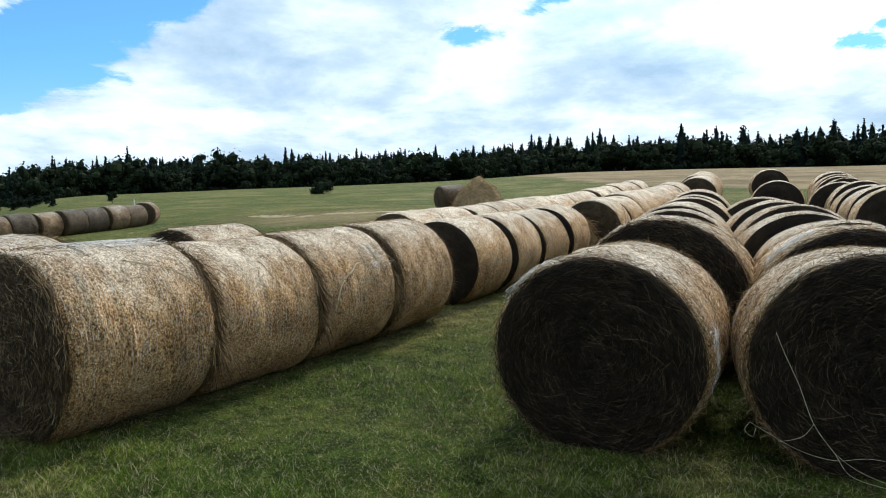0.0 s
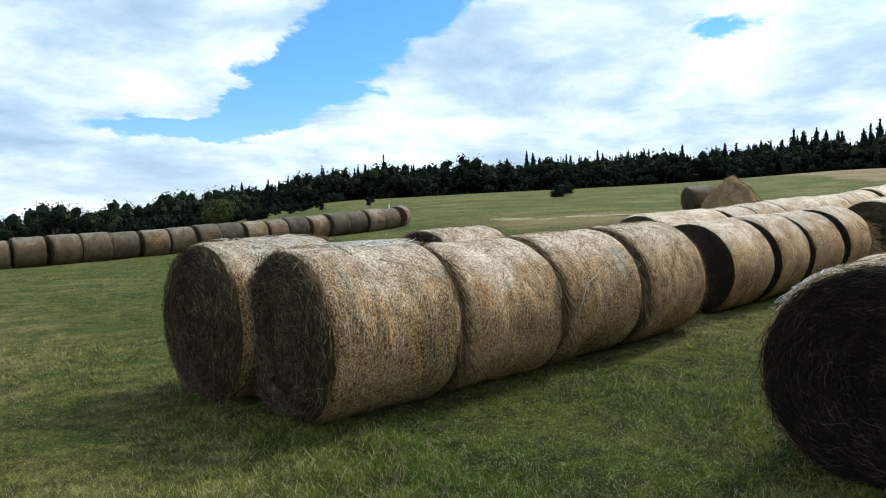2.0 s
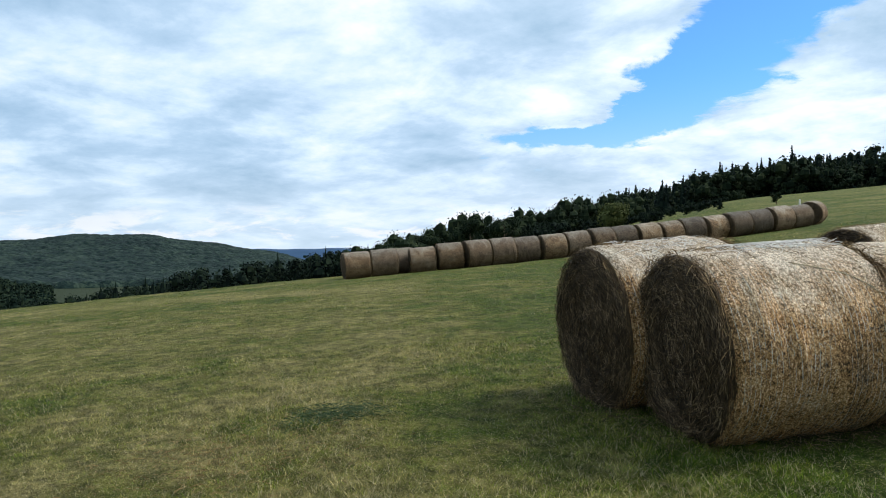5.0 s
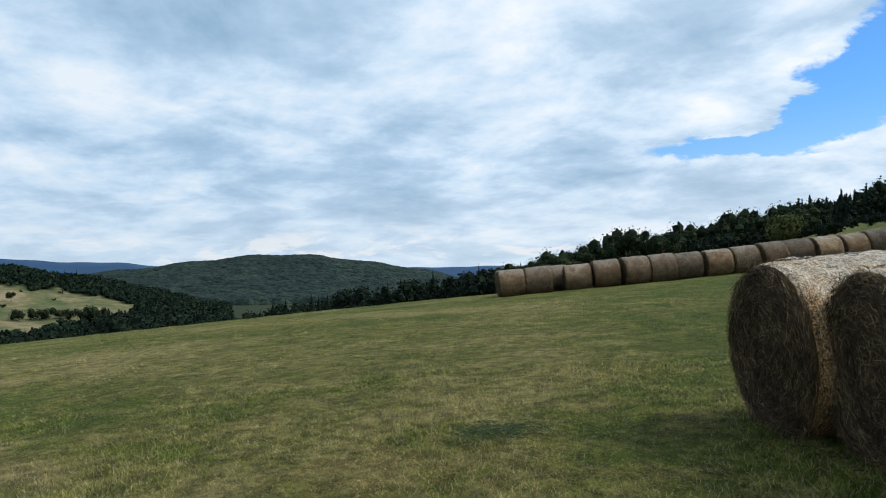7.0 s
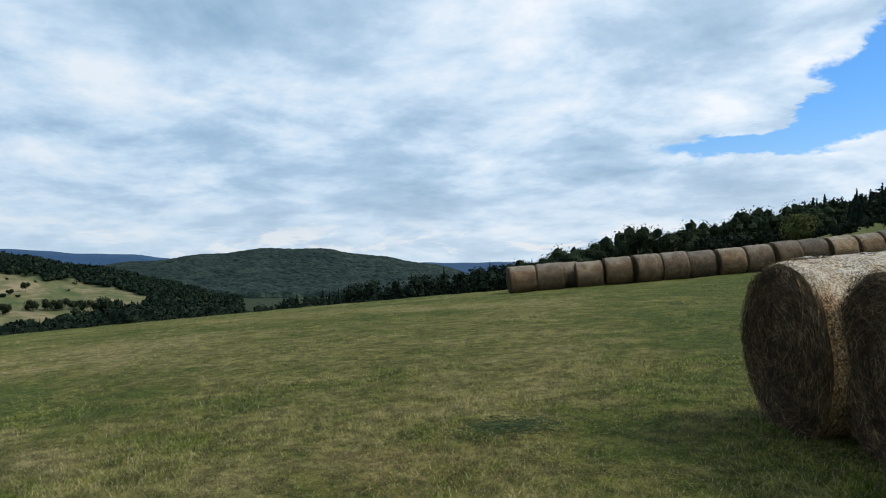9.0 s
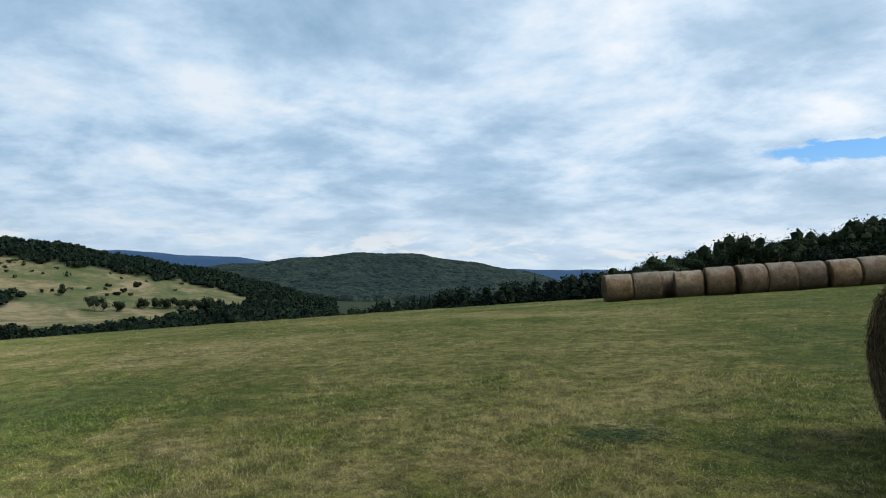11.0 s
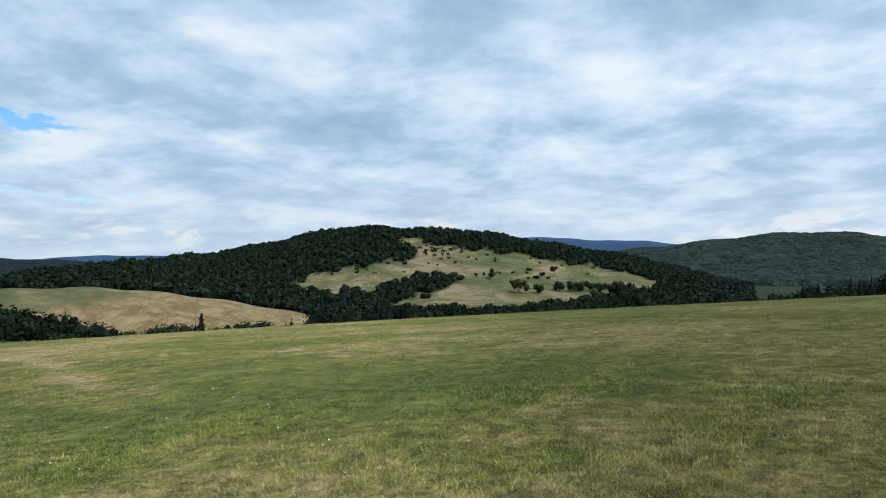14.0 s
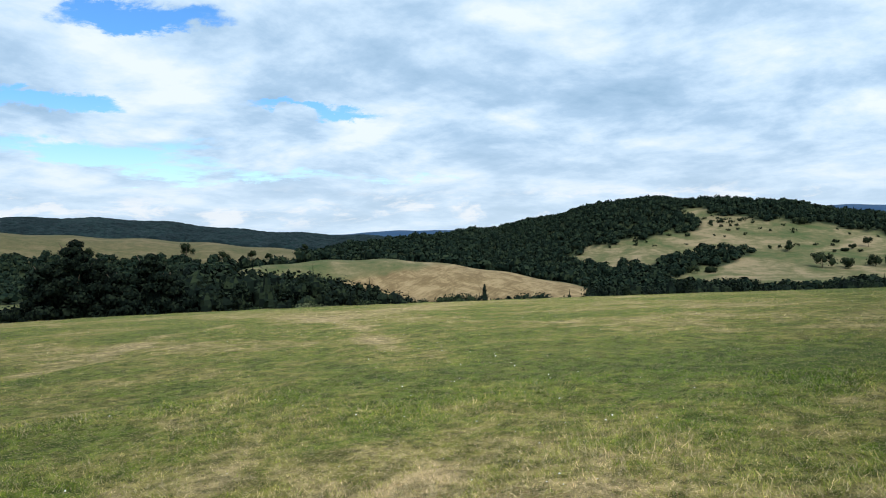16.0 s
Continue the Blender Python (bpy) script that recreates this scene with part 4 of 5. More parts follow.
def lobe_quads(rs, centre, radius, nu, nv):
    """The dense inside of a lobe of leaves: a knobbly closed ball."""
    u = np.arange(nu) * 2 * np.pi / nu + rs.uniform(0, 6)
    v = np.linspace(-1.5, 1.5, nv + 1)
    P = np.zeros((nv + 1, nu, 3))
    rr = radius * (1 + rs.normal(0, 0.17, (nv + 1, nu)))
    P[..., 0], P[..., 1], P[..., 2] = np.cos(v)[:, None] * np.cos(u) * rr, np.cos(v)[:, None] * np.sin(u) * rr, np.sin(v)[:, None] * rr
    P += centre
    Q = np.roll(P, -1, axis=1)
    return np.stack([P[:-1], Q[:-1], Q[1:], P[1:]], 2).reshape(-1, 4, 3)


def leaf_quads(rs, centres, normals, size):
    n = len(centres)
    nrm = normals + rs.normal(0, 0.32, (n, 3))
    nrm /= np.linalg.norm(nrm, axis=1, keepdims=True)
    u = np.cross(nrm, rs.normal(0, 1, (n, 3)))
    u /= np.linalg.norm(u, axis=1, keepdims=True)
    v = np.cross(nrm, u)
    s = (size * rs.uniform(0.6, 1.35, n))[:, None]
    a, b = u * s, v * s * rs.uniform(0.6, 1.0, n)[:, None]
    return np.stack([centres - a * 0.9 - b * 0.4, centres - b * 0.9 + a * 0.3, centres + a + b * 0.35, centres + b - a * 0.35], 1)


def broad_crown(rs, height, width, n, size):
    """Leaf clumps on several uneven lobes round a crown's middle, base at z = 0."""
    lobes = 7 if n > 100 else 5
    lc = np.stack([rs.normal(0, 0.24, lobes) * width, rs.normal(0, 0.24, lobes) * width, rs.uniform(0.34, 0.80, lobes) * height], 1)
    lr = rs.uniform(0.20, 0.34, lobes) * width
    k = rs.randint(0, lobes, n)
    d = rs.normal(0, 1, (n, 3))
    d /= np.linalg.norm(d, axis=1, keepdims=True)
    rad = lr[k] * rs.uniform(0.72, 1.08, n)
    c = lc[k] + d * rad[:, None] * np.array([1, 1, 1.05])
    c[:, 2] = np.clip(c[:, 2], 0.06 * height, height)
    core = [lobe_quads(rs, lc[i], lr[i] * 0.60, *((6, 4) if n > 250 else (5, 3))) for i in range(lobes)]
    return np.concatenate([leaf_quads(rs, c, d, size), *core], 0)


def full_crown(rs, height, width, n, size):
    """A dense dark crown of heavy boughs in layers from the ground to a blunt top."""
    tiers = 26
    q = (np.arange(tiers) + rs.uniform(0, 1, tiers)) / tiers
    reach = 0.36 * width * np.minimum(1.0, 1.9 * (1.02 - q)) ** 0.8 * rs.uniform(0.55, 1.1, tiers)
    a = np.arange(tiers) * 2.4 + rs.uniform(-0.5, 0.5, tiers)
    lc = np.stack([np.cos(a) * reach, np.sin(a) * reach, height * (0.05 + 0.87 * q)], 1)
    lr = width * (0.20 - 0.10 * q) * rs.uniform(0.8, 1.25, tiers)
    k = rs.randint(0, tiers, n)
    d = rs.normal(0, 1, (n, 3))
    d /= np.linalg.norm(d, axis=1, keepdims=True)
    c = lc[k] + d * (lr[k] * rs.uniform(0.7, 1.15, n))[:, None] * np.array([1.1, 1.1, 0.62])
    c[:, 2] = np.maximum(c[:, 2], 0.02 * height)
    core = [lobe_quads(rs, np.zeros(3), 1.0, 6, 4) * lr[i] * np.array([0.55, 0.55, 0.30]) + lc[i] for i in range(tiers)]
    core.append(lobe_quads(rs, np.zeros(3), 1.0, 7, 5) * np.array([0.15 * width, 0.15 * width, 0.38 * height]) + np.array([0, 0, 0.42 * height]))
    return np.concatenate([leaf_quads(rs, c, d, size), *core], 0)


def spruce_crown(rs, height, width, n, size):
    """Drooping boughs in tiers that narrow to the tip; some trees are blunt, some slender."""
    habit = rs.choice((0.62, 0.75, 0.9, 1.05))
    width = width * rs.uniform(0.9, 1.25)
    height = height * (0.80 + 0.18 * habit)
    q = rs.uniform(0, 1, n) ** 0.95
    z = height * (1.0 - q * 0.93)
    tier = 0.6 + 0.4 * np.abs(np.sin(z * 2.0))
    rad = 0.5 * width * q ** habit * tier * rs.uniform(0.3, 1.1, n)
    a = rs.uniform(0, 2 * np.pi, n)
    c = np.stack([np.cos(a) * rad, np.sin(a) * rad, z], 1)
    nrm = np.stack([np.cos(a) * 0.6, np.sin(a) * 0.6, np.full(n, 0.7)], 1)
    P = leaf_quads(rs, c, nrm, size * (0.55 + 0.45 * q))
    lean = (P[:, :, :2] - c[:, None, :2])
    P[:, :, 2] -= 0.45 * np.linalg.norm(lean, axis=2)
    tip = np.array([[[0.16, 0, height - 1.3], [0, 0.16, height - 1.3], [0, 0, height + 0.2], [-0.1, -0.1, height - 1.3]]])
    # dense inside: a ragged cone in tiers
    nu, nt = 7, 7
    u = np.arange(nu) * 2 * np.pi / nu
    rings = []
    for i in range(nt + 1):
        q = 1 - i / nt
        rr = 0.5 * width * q ** habit * 0.40 * (1 + 0.35 * ((np.arange(nu) + i) % 2) + rs.normal(0, 0.16, nu)) + 0.05
        rings.append(np.stack([np.cos(u) * rr, np.sin(u) * rr, np.full(nu, height * (0.05 + 0.92 * (1 - q))) + rs.normal(0, 0.02, nu) * height * q], 1))
    K = np.array(rings)
    L = np.roll(K, -1, axis=1)
    cone = np.stack([K[:-1], L[:-1], L[1:], K[1:]], 2).reshape(-1, 4, 3)
    return np.concatenate([P, tip, cone], 0)


def trunk_shape(height, r):
    verts, faces = [], []
    n = 7
    for i in range(5):
        z = height * i / 4
        for k in range(n):
            a = 2 * math.pi * k / n
            w = r * (1 - 0.72 * i / 4) * (1.25 if i == 0 else 1.0)
            verts.append((w * math.cos(a) + 0.12 * r * math.sin(i * 2.1), w * math.sin(a), z - 0.3 * (i == 0)))
    for i in range(4):
        for k in range(n):
            b, c = i * n + k, i * n + (k + 1) % n
            faces.append((b, c, c + n, b + n))
    # limbs
    for i in range(5):
        a, z0 = i * 1.3, height * (0.45 + 0.1 * i)
        blade(verts, faces, [Vector((0, 0, z0)), Vector((math.cos(a), math.sin(a), 0.5)) * height * 0.09 + Vector((0, 0, z0)),
                             Vector((math.cos(a), math.sin(a), 0.9)) * height * 0.15 + Vector((0, 0, z0))], r * 0.3)
    return verts, faces


def tree(x, y, height, width, kind="broad", leaves=500, size=0.4, seed=1, label="", group="", name="tree", sink=0.1):
    rs = np.random.RandomState(seed)
    ob = new(name)
    ob.location = (x, y, h(x, y) - sink)
    P = {"broad": broad_crown, "full": full_crown, "spruce": spruce_crown}[kind](rs, height, width, leaves, size)
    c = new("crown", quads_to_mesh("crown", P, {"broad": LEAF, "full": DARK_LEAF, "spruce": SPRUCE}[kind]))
    c.parent = ob
    if height > 1.3:
        t = new("trunk", make_mesh("trunk", trunk_shape(height * (0.72 if kind == "broad" else 0.95), 0.022 * height + 0.03), BARK))
        t.parent = ob
    tagged(ob, label, "tree" if name != "bush" else "bush", group)
    return ob


def polar(az, r):
    return -math.sin(radians(az)) * r, math.cos(radians(az)) * r


def scatter(name, spots, kind, height, width, leaves, size, seed, label, least=0.66, mat=None):
    """Many trees too far to count, as one mesh."""
    rs = np.random.RandomState(seed)
    forms = [(broad_crown if kind == "broad" else spruce_crown)(rs, height, width, leaves, size) for _ in range(10)]
    out = []
    zs = terrain(spots[:, 0], spots[:, 1])
    for (x, y), z in zip(spots, zs):
        f = forms[rs.randint(10)] * min(1.12, rs.uniform(least, 0.96) + 0.25 * rs.uniform(0, 1) ** 6) * np.array([1, 1, rs.uniform(0.9, 1.1)])
        a = rs.uniform(0, 2 * np.pi)
        R = np.array([[np.cos(a), -np.sin(a), 0], [np.sin(a), np.cos(a), 0], [0, 0, 1]])
        out.append(f @ R.T + np.array([x, y, z - 0.4]))
    me = quads_to_mesh(name, np.concatenate(out, 0), mat or (LEAF if kind == "broad" else SPRUCE))
    return tagged(new(name, me), label, "wood", kind="stuff")


def stepped(n, az0, az1, r0, r1, azs, tops, seed, name, label):
    """Trees of many heights down a slope, whose tops sink along the row: azimuths and heights in degrees of the tops."""
    rs = np.random.RandomState(seed)
    forms = [broad_crown(rs, 1.0, 0.85, 420, 0.036) for _ in range(6)] + [full_crown(rs, 1.0, 0.6, 700, 0.028) for _ in range(3)] + [spruce_crown(rs, 1.0, 0.55, 160, 0.06)]
    out = []
    for az, r in zip(rs.uniform(az0, az1, n), rs.uniform(r0, r1, n)):
        x, y = polar(az, r)
        z = h(x, y)
        tall = 1.7 + r * math.tan(radians(float(np.interp(az, azs, tops)))) - z
        tall = max(2.0, tall * min(1.05, rs.uniform(0.62, 1.12)))
        out.append(forms[rs.randint(10)] * tall * np.array([1, 1, 1.0]) + np.array([x, y, z - 0.4]))
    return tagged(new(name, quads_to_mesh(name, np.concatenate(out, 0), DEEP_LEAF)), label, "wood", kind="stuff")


def far_crown(rs, height, width):
    """A crown far away: a lumpy inside and a few dozen clumps of leaves, base at z = 0."""
    n = 30
    d = rs.normal(0, 1, (n, 3))
    d[:, 2] = np.abs(d[:, 2]) * 1.2 - 0.35
    d /= np.linalg.norm(d, axis=1, keepdims=True)
    half = np.array([0.46 * width, 0.46 * width, 0.46 * height])
    mid = np.array([0, 0, 0.5 * height])
    c = mid + d * half * rs.uniform(0.74, 1.06, (n, 1))
    core = (lobe_quads(rs, np.zeros(3), 1.0, 5, 3)) * half * 0.74 + mid
    return np.concatenate([leaf_quads(rs, c, d, 0.135 * width), core], 0)


def far_wood(name, az0, az1, r0, r1, step, height, width, seed, label, mat, pointed=0.0):
    """A wood across the valley: single crowns on an uneven grid wherever the land is wooded."""
    rs = np.random.RandomState(seed)
    forms = [far_crown(rs, height * k, width * w) for k, w in ((1.0, 1.0), (0.9, 1.15), (1.12, 0.9), (0.8, 0.95), (1.0, 1.1), (0.92, 0.85), (1.05, 1.2), (0.7, 0.8))]
    tips = [spruce_crown(rs, height * 1.45, width * 0.72, 16, 0.85) for _ in range(4)]
    g = np.arange(-r1, r1, step)
    X, Y = [q.ravel() + rs.uniform(-0.42, 0.42, q.size) * step for q in np.meshgrid(g, g)]
    az, r = np.degrees(np.arctan2(-X, Y)) % 360, np.hypot(X, Y)
    keep = (az > az0) & (az < az1) & (r > r0) & (r < r1)
    X, Y = X[keep], Y[keep]
    Z = terrain(X, Y)
    keep = land_use(X, Y, Z)[1] > 0.5
    X, Y, Z = X[keep], Y[keep], Z[keep]
    out = []
    for x, y, z in zip(X, Y, Z):
        f = (tips[rs.randint(4)] if rs.uniform() < pointed else forms[rs.randint(8)]) * (rs.uniform(0.72, 1.12), rs.uniform(0.8, 1.1), rs.uniform(0.72, 1.15))
        a = rs.uniform(0, 6.28)
        f = np.stack([f[..., 0] * np.cos(a) - f[..., 1] * np.sin(a) + x, f[..., 0] * np.sin(a) + f[..., 1] * np.cos(a) + y, f[..., 2] + z - 0.8], -1)
        out.append(f.astype(np.float32))
    return tagged(new(name, quads_to_mesh(name, np.concatenate(out, 0), mat)), label, "wood", kind="stuff")


def crowns_over(x, y, cell, seed):
    """Height 0 to 1 of rounded crowns that stand close, one in each cell of an uneven grid."""
    best = np.zeros_like(x)
    gx, gy = np.floor(x / cell), np.floor(y / cell)
    for dx in (-1, 0, 1):
        for dy in (-1, 0, 1):
            cx, cy = gx + dx, gy + dy
            k1 = np.abs(np.sin(cx * 12.9898 + cy * 78.233 + seed) * 43758.5453) % 1
            k2 = np.abs(np.sin(cx * 39.346 + cy * 11.135 + seed) * 24634.6345) % 1
            k3 = np.abs(np.sin(cx * 73.156 + cy * 52.235 + seed) * 14375.5964) % 1
            d2 = ((x / cell - cx - k1) ** 2 + (y / cell - cy - k2) ** 2) / (0.55 + 0.5 * k3) ** 2
            best = np.maximum(best, (0.6 + 0.4 * k3) * np.sqrt(np.maximum(0, 1 - d2)))
    return best


def canopy(name, az0, az1, r0, r1, na, nr, tall, cell, seed, label, mat):
    """A far forest's canopy: uneven rounded crowns that run into one another."""
    A, R = np.meshgrid(np.radians(np.linspace(az0, az1, na)), np.linspace(r0, r1, nr), indexing="ij")
    X, Y = -np.sin(A) * R, np.cos(A) * R
    Z = terrain(X, Y)
    wood = land_use(X, Y, Z)[1] > 0.5
    wood[0, :] = wood[-1, :] = wood[:, 0] = wood[:, -1] = False
    Z = np.where(wood, Z + tall * (0.15 + 0.85 * crowns_over(X, Y, cell, seed)), Z - 2.5)
    idx = np.arange(na * nr).reshape(na, nr)
    keep = (wood[:-1, :-1] | wood[1:, 1:] | wood[1:, :-1] | wood[:-1, 1:]).ravel()
    quads = np.stack([idx[:-1, :-1], idx[1:, :-1], idx[1:, 1:], idx[:-1, 1:]], -1).reshape(-1, 4)[keep]
    me = bpy.data.meshes.new(name)
    me.from_pydata(np.stack([X, Y, Z], -1).reshape(-1, 3).tolist(), [], quads.tolist())
    me.polygons.foreach_set("use_smooth", np.ones(len(me.polygons), bool))
    me.materials.append(mat)
    me.update()
    return tagged(new(name, me), label, "wood", kind="stuff")


def spots_in(rs, n, az0, az1, r0, r1, power=0.5):
    az = np.radians(rs.uniform(az0, az1, n))
    r = r0 + (r1 - r0) * rs.uniform(0, 1, n) ** (1 / (1 + power))
    return np.stack([-np.sin(az) * r, np.cos(az) * r], 1)


def wooded(p):
    z = terrain(p[:, 0], p[:, 1])
    return p[land_use(p[:, 0], p[:, 1], z)[1] > 0.5]


def spot(az, el, r0=120.0, r1=1000.0):
    """The first place beyond r0 towards azimuth az where the land stands el degrees over the eye's level."""
    r = np.arange(r0, r1, 2.0)
    x, y = -np.sin(np.radians(az)) * r, np.cos(np.radians(az)) * r
    e = np.degrees(np.arctan2(terrain(x, y) - 1.7, r))
    k = int(np.argmax(e > el)) if (e > el).any() else len(r) - 1
    return float(x[k]), float(y[k])


RS = np.random.RandomState(7)
# the spruce wood above the meadow, its front edge and what shows behind it
scatter("mixed_wood", spots_in(RS, 430, -50, 30, 243, 262), "broad", 12.3, 9.0, 120, 0.5, 1, "dense dark mixed wood along the meadow's edge", 0.5)
scatter("mixed_wood", spots_in(RS, 420, -50, 36, 262, 330), "broad", 15.0, 10.0, 70, 0.6, 2, "dense dark mixed wood on the hill top", 0.5)
scatter("spruce_wood", spots_in(RS, 300, -50, -6, 246, 310), "spruce", 17.0, 9.6, 140, 0.8, 19, "dark spruce wood along the top of the meadow", 0.55)
scatter("spruce_wood", spots_in(RS, 330, -8, 36, 252, 330), "spruce", 15.5, 8.5, 90, 0.75, 20, "dark spruces among the mixed wood", 0.68)
scatter("mixed_wood", spots_in(RS, 90, -50, 36, 238, 246), "broad", 4.2, 5.0, 110, 0.36, 3, "low dark scrub along the front of the wood", 0.5)
scatter("mixed_wood", spots_in(RS, 230, 35, 61, 190, 300), "broad", 12.4, 10.0, 300, 0.30, 4, "dense dark mixed wood on the falling slope", 0.45)
scatter("mixed_wood", spots_in(RS, 330, 14, 60, 300, 500), "broad", 14.5, 10.0, 80, 0.66, 5, "wooded hillside in deep green", 0.45)
scatter("spruce_wood", spots_in(RS, 70, 14, 50, 400, 500), "spruce", 14, 6.5, 60, 0.7, 6, "spruces scattered along the wooded ridge", 0.5)
# hedge behind the field's edge and valley woods
stepped(60, 71, 84.5, 118, 150, (71, 74.5, 78.7, 82.7, 85), (-1.75, -2.3, -2.9, -3.0, -2.8), 28, "hedge", "thick green hedge and scrub behind the field's edge")
stepped(90, 55, 73, 118, 155, (55, 56.7, 58.5, 61.2, 65.7, 70.1, 73), (0.3, 0.5, 0.1, -0.04, -0.8, -1.5, -2.0), 7, "hedge", "thick green hedge and scrub behind the field's edge")
scatter("valley_wood", wooded(spots_in(RS, 170, 127, 160, 150, 268)), "broad", 9, 8.5, 120, 0.4, 9, "valley wood of round green trees")
far_wood("valley_wood", 60, 84, 230, 420, 8.0, 7.5, 8.5, 8, "valley wood of round green trees", VALLEY_LEAF)
far_wood("valley_wood", 84, 111, 250, 420, 7.5, 7.0, 8.5, 31, "valley wood of round green trees", VALLEY_LEAF)
far_wood("valley_wood", 139, 160, 268, 480, 8.5, 8.5, 9.0, 32, "valley wood of round green trees", VALLEY_LEAF)
far_wood("valley_wood", 110, 141, 385, 480, 8.5, 8.5, 9.5, 33, "valley wood behind the mown knoll", VALLEY_LEAF)
far_wood("valley_wood", 120, 162, 480, 960, 12.0, 9.5, 12.0, 10, "valley forest seen from above", VALLEY_LEAF)
far_wood("hill_wood", 78, 124, 420, 985, 8.0, 7.6, 9.5, 11, "forest covering the hill across the valley", VALLEY_LEAF, 0.02)
far_wood("hill_wood", 92, 111, 930, 980, 11.0, 5.2, 8.0, 12, "spruces along the hill's crest", SPRUCE, 0.8)
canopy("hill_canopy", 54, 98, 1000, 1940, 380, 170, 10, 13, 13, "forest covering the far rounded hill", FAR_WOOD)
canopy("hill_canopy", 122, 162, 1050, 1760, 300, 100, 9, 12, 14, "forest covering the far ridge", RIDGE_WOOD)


# single trees that stand out
tree(*polar(24.5, 108), 2.0, 1.3, "broad", 320, 0.11, 21, "small lone sapling on the green meadow")
tree(*polar(9.3, 110), 1.75, 3.5, "broad", 1700, 0.10, 22, "low dark round bush on the green meadow", name="bush")
edge_tree = tree(*polar(36.0, 150), 5.6, 6.8, "broad", 1900, 0.24, 23, "round olive-green broad-leaved tree at the edge of the wood")
for o in edge_tree.children:
    if o.name.startswith("crown"):
        o.data.materials[0] = OLIVE
tree(*polar(47.2, 190), 10.5, 8.0, "broad", 1500, 0.24, 24, "tall broad-leaved tree above the hedge")
tree(*polar(44.5, 190), 9.0, 8.0, "broad", 1300, 0.24, 25, "broad-leaved tree above the hedge")
tree(*polar(60.3, 150), 7.4, 6.0, "broad", 1100, 0.2, 26, "thin-crowned tree above the hedge")
tree(*polar(58.9, 160), 8.0, 4.0, "broad", 800, 0.2, 27, "slender tree above the hedge")
tree(*polar(119.7, 150), 8.2, 5.0, "spruce", 700, 0.34, 31, "small dark spruce behind the field's edge")
tree(*polar(121.6, 150), 6.3, 6.6, "broad", 900, 0.22, 32, "round dark tree behind the field's edge")
for i, (az, el, ht, wd) in enumerate(((97.4, -1.75, 9.5, 8), (92.4, -1.45, 10, 8), (93.3, -1.6, 5, 5), (95.2, -2.9, 11.5, 14), (93.6, -2.95, 8, 12), (92.0, -2.8, 9, 11), (91.1, -2.75, 9, 11),
                                      (90.2, -2.8, 9, 11), (89.4, -2.75, 10, 11), (95.0, -2.3, 2.5, 3.5), (93.8, -1.75, 2.5, 6), (104.0, -3.3, 6, 8), (102.7, -3.25, 3.5, 10), (96.4, 0.2, 6, 14), (90.9, -0.7, 6, 12), (88.4, -3.2, 12, 12), (87.6, -3.15, 14, 13), (86.9, -3.0, 11, 11))):
    x, y = spot(az, el, 420)
    tree(x, y, ht, wd, "broad", 520, 0.5, 40 + i, "lone round tree on the pale valley meadow", "trees of the valley meadow")
for i, (az, r, ht, wd) in enumerate(((149.9, 104, 14.2, 9.5), (147.2, 102, 9.6, 7.5), (151.7, 105, 11.2, 8.0), (145.0, 102, 12.0, 8.5), (143.6, 103, 9.6, 6.5), (146.4, 100, 7.0, 6.0),
                                     (148.5, 108, 12.4, 8.0), (153.6, 106, 5.5, 6.0), (156.2, 105, 7.5, 8.0))):
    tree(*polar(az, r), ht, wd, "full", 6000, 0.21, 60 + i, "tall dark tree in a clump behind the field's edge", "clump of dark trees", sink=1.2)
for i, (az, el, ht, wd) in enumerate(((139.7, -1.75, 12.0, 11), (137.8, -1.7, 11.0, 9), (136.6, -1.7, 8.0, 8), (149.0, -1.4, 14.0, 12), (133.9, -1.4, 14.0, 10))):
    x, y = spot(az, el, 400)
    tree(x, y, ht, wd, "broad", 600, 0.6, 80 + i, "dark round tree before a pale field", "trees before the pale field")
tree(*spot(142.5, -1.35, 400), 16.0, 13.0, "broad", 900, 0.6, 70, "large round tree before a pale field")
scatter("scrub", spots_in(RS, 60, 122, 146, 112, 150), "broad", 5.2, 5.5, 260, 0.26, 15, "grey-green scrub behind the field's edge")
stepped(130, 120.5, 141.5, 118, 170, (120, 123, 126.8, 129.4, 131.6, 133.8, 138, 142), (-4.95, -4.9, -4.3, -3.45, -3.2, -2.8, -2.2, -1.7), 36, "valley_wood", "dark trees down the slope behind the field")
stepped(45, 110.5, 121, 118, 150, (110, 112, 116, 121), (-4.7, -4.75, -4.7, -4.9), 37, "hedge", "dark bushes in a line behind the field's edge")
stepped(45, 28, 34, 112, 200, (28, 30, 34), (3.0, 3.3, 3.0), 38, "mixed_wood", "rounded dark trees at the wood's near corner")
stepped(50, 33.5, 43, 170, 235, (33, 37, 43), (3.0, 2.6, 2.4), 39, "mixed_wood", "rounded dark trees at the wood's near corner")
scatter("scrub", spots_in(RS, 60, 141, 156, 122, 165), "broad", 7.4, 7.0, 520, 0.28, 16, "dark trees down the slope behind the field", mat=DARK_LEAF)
stepped(110, 84, 111, 120, 190, (84, 86, 90, 95.7, 102.5, 105, 111), (-2.5, -2.6, -3.3, -3.55, -3.6, -3.5, -4.1), 17, "scrub", "grey-green scrub behind the field's edge")
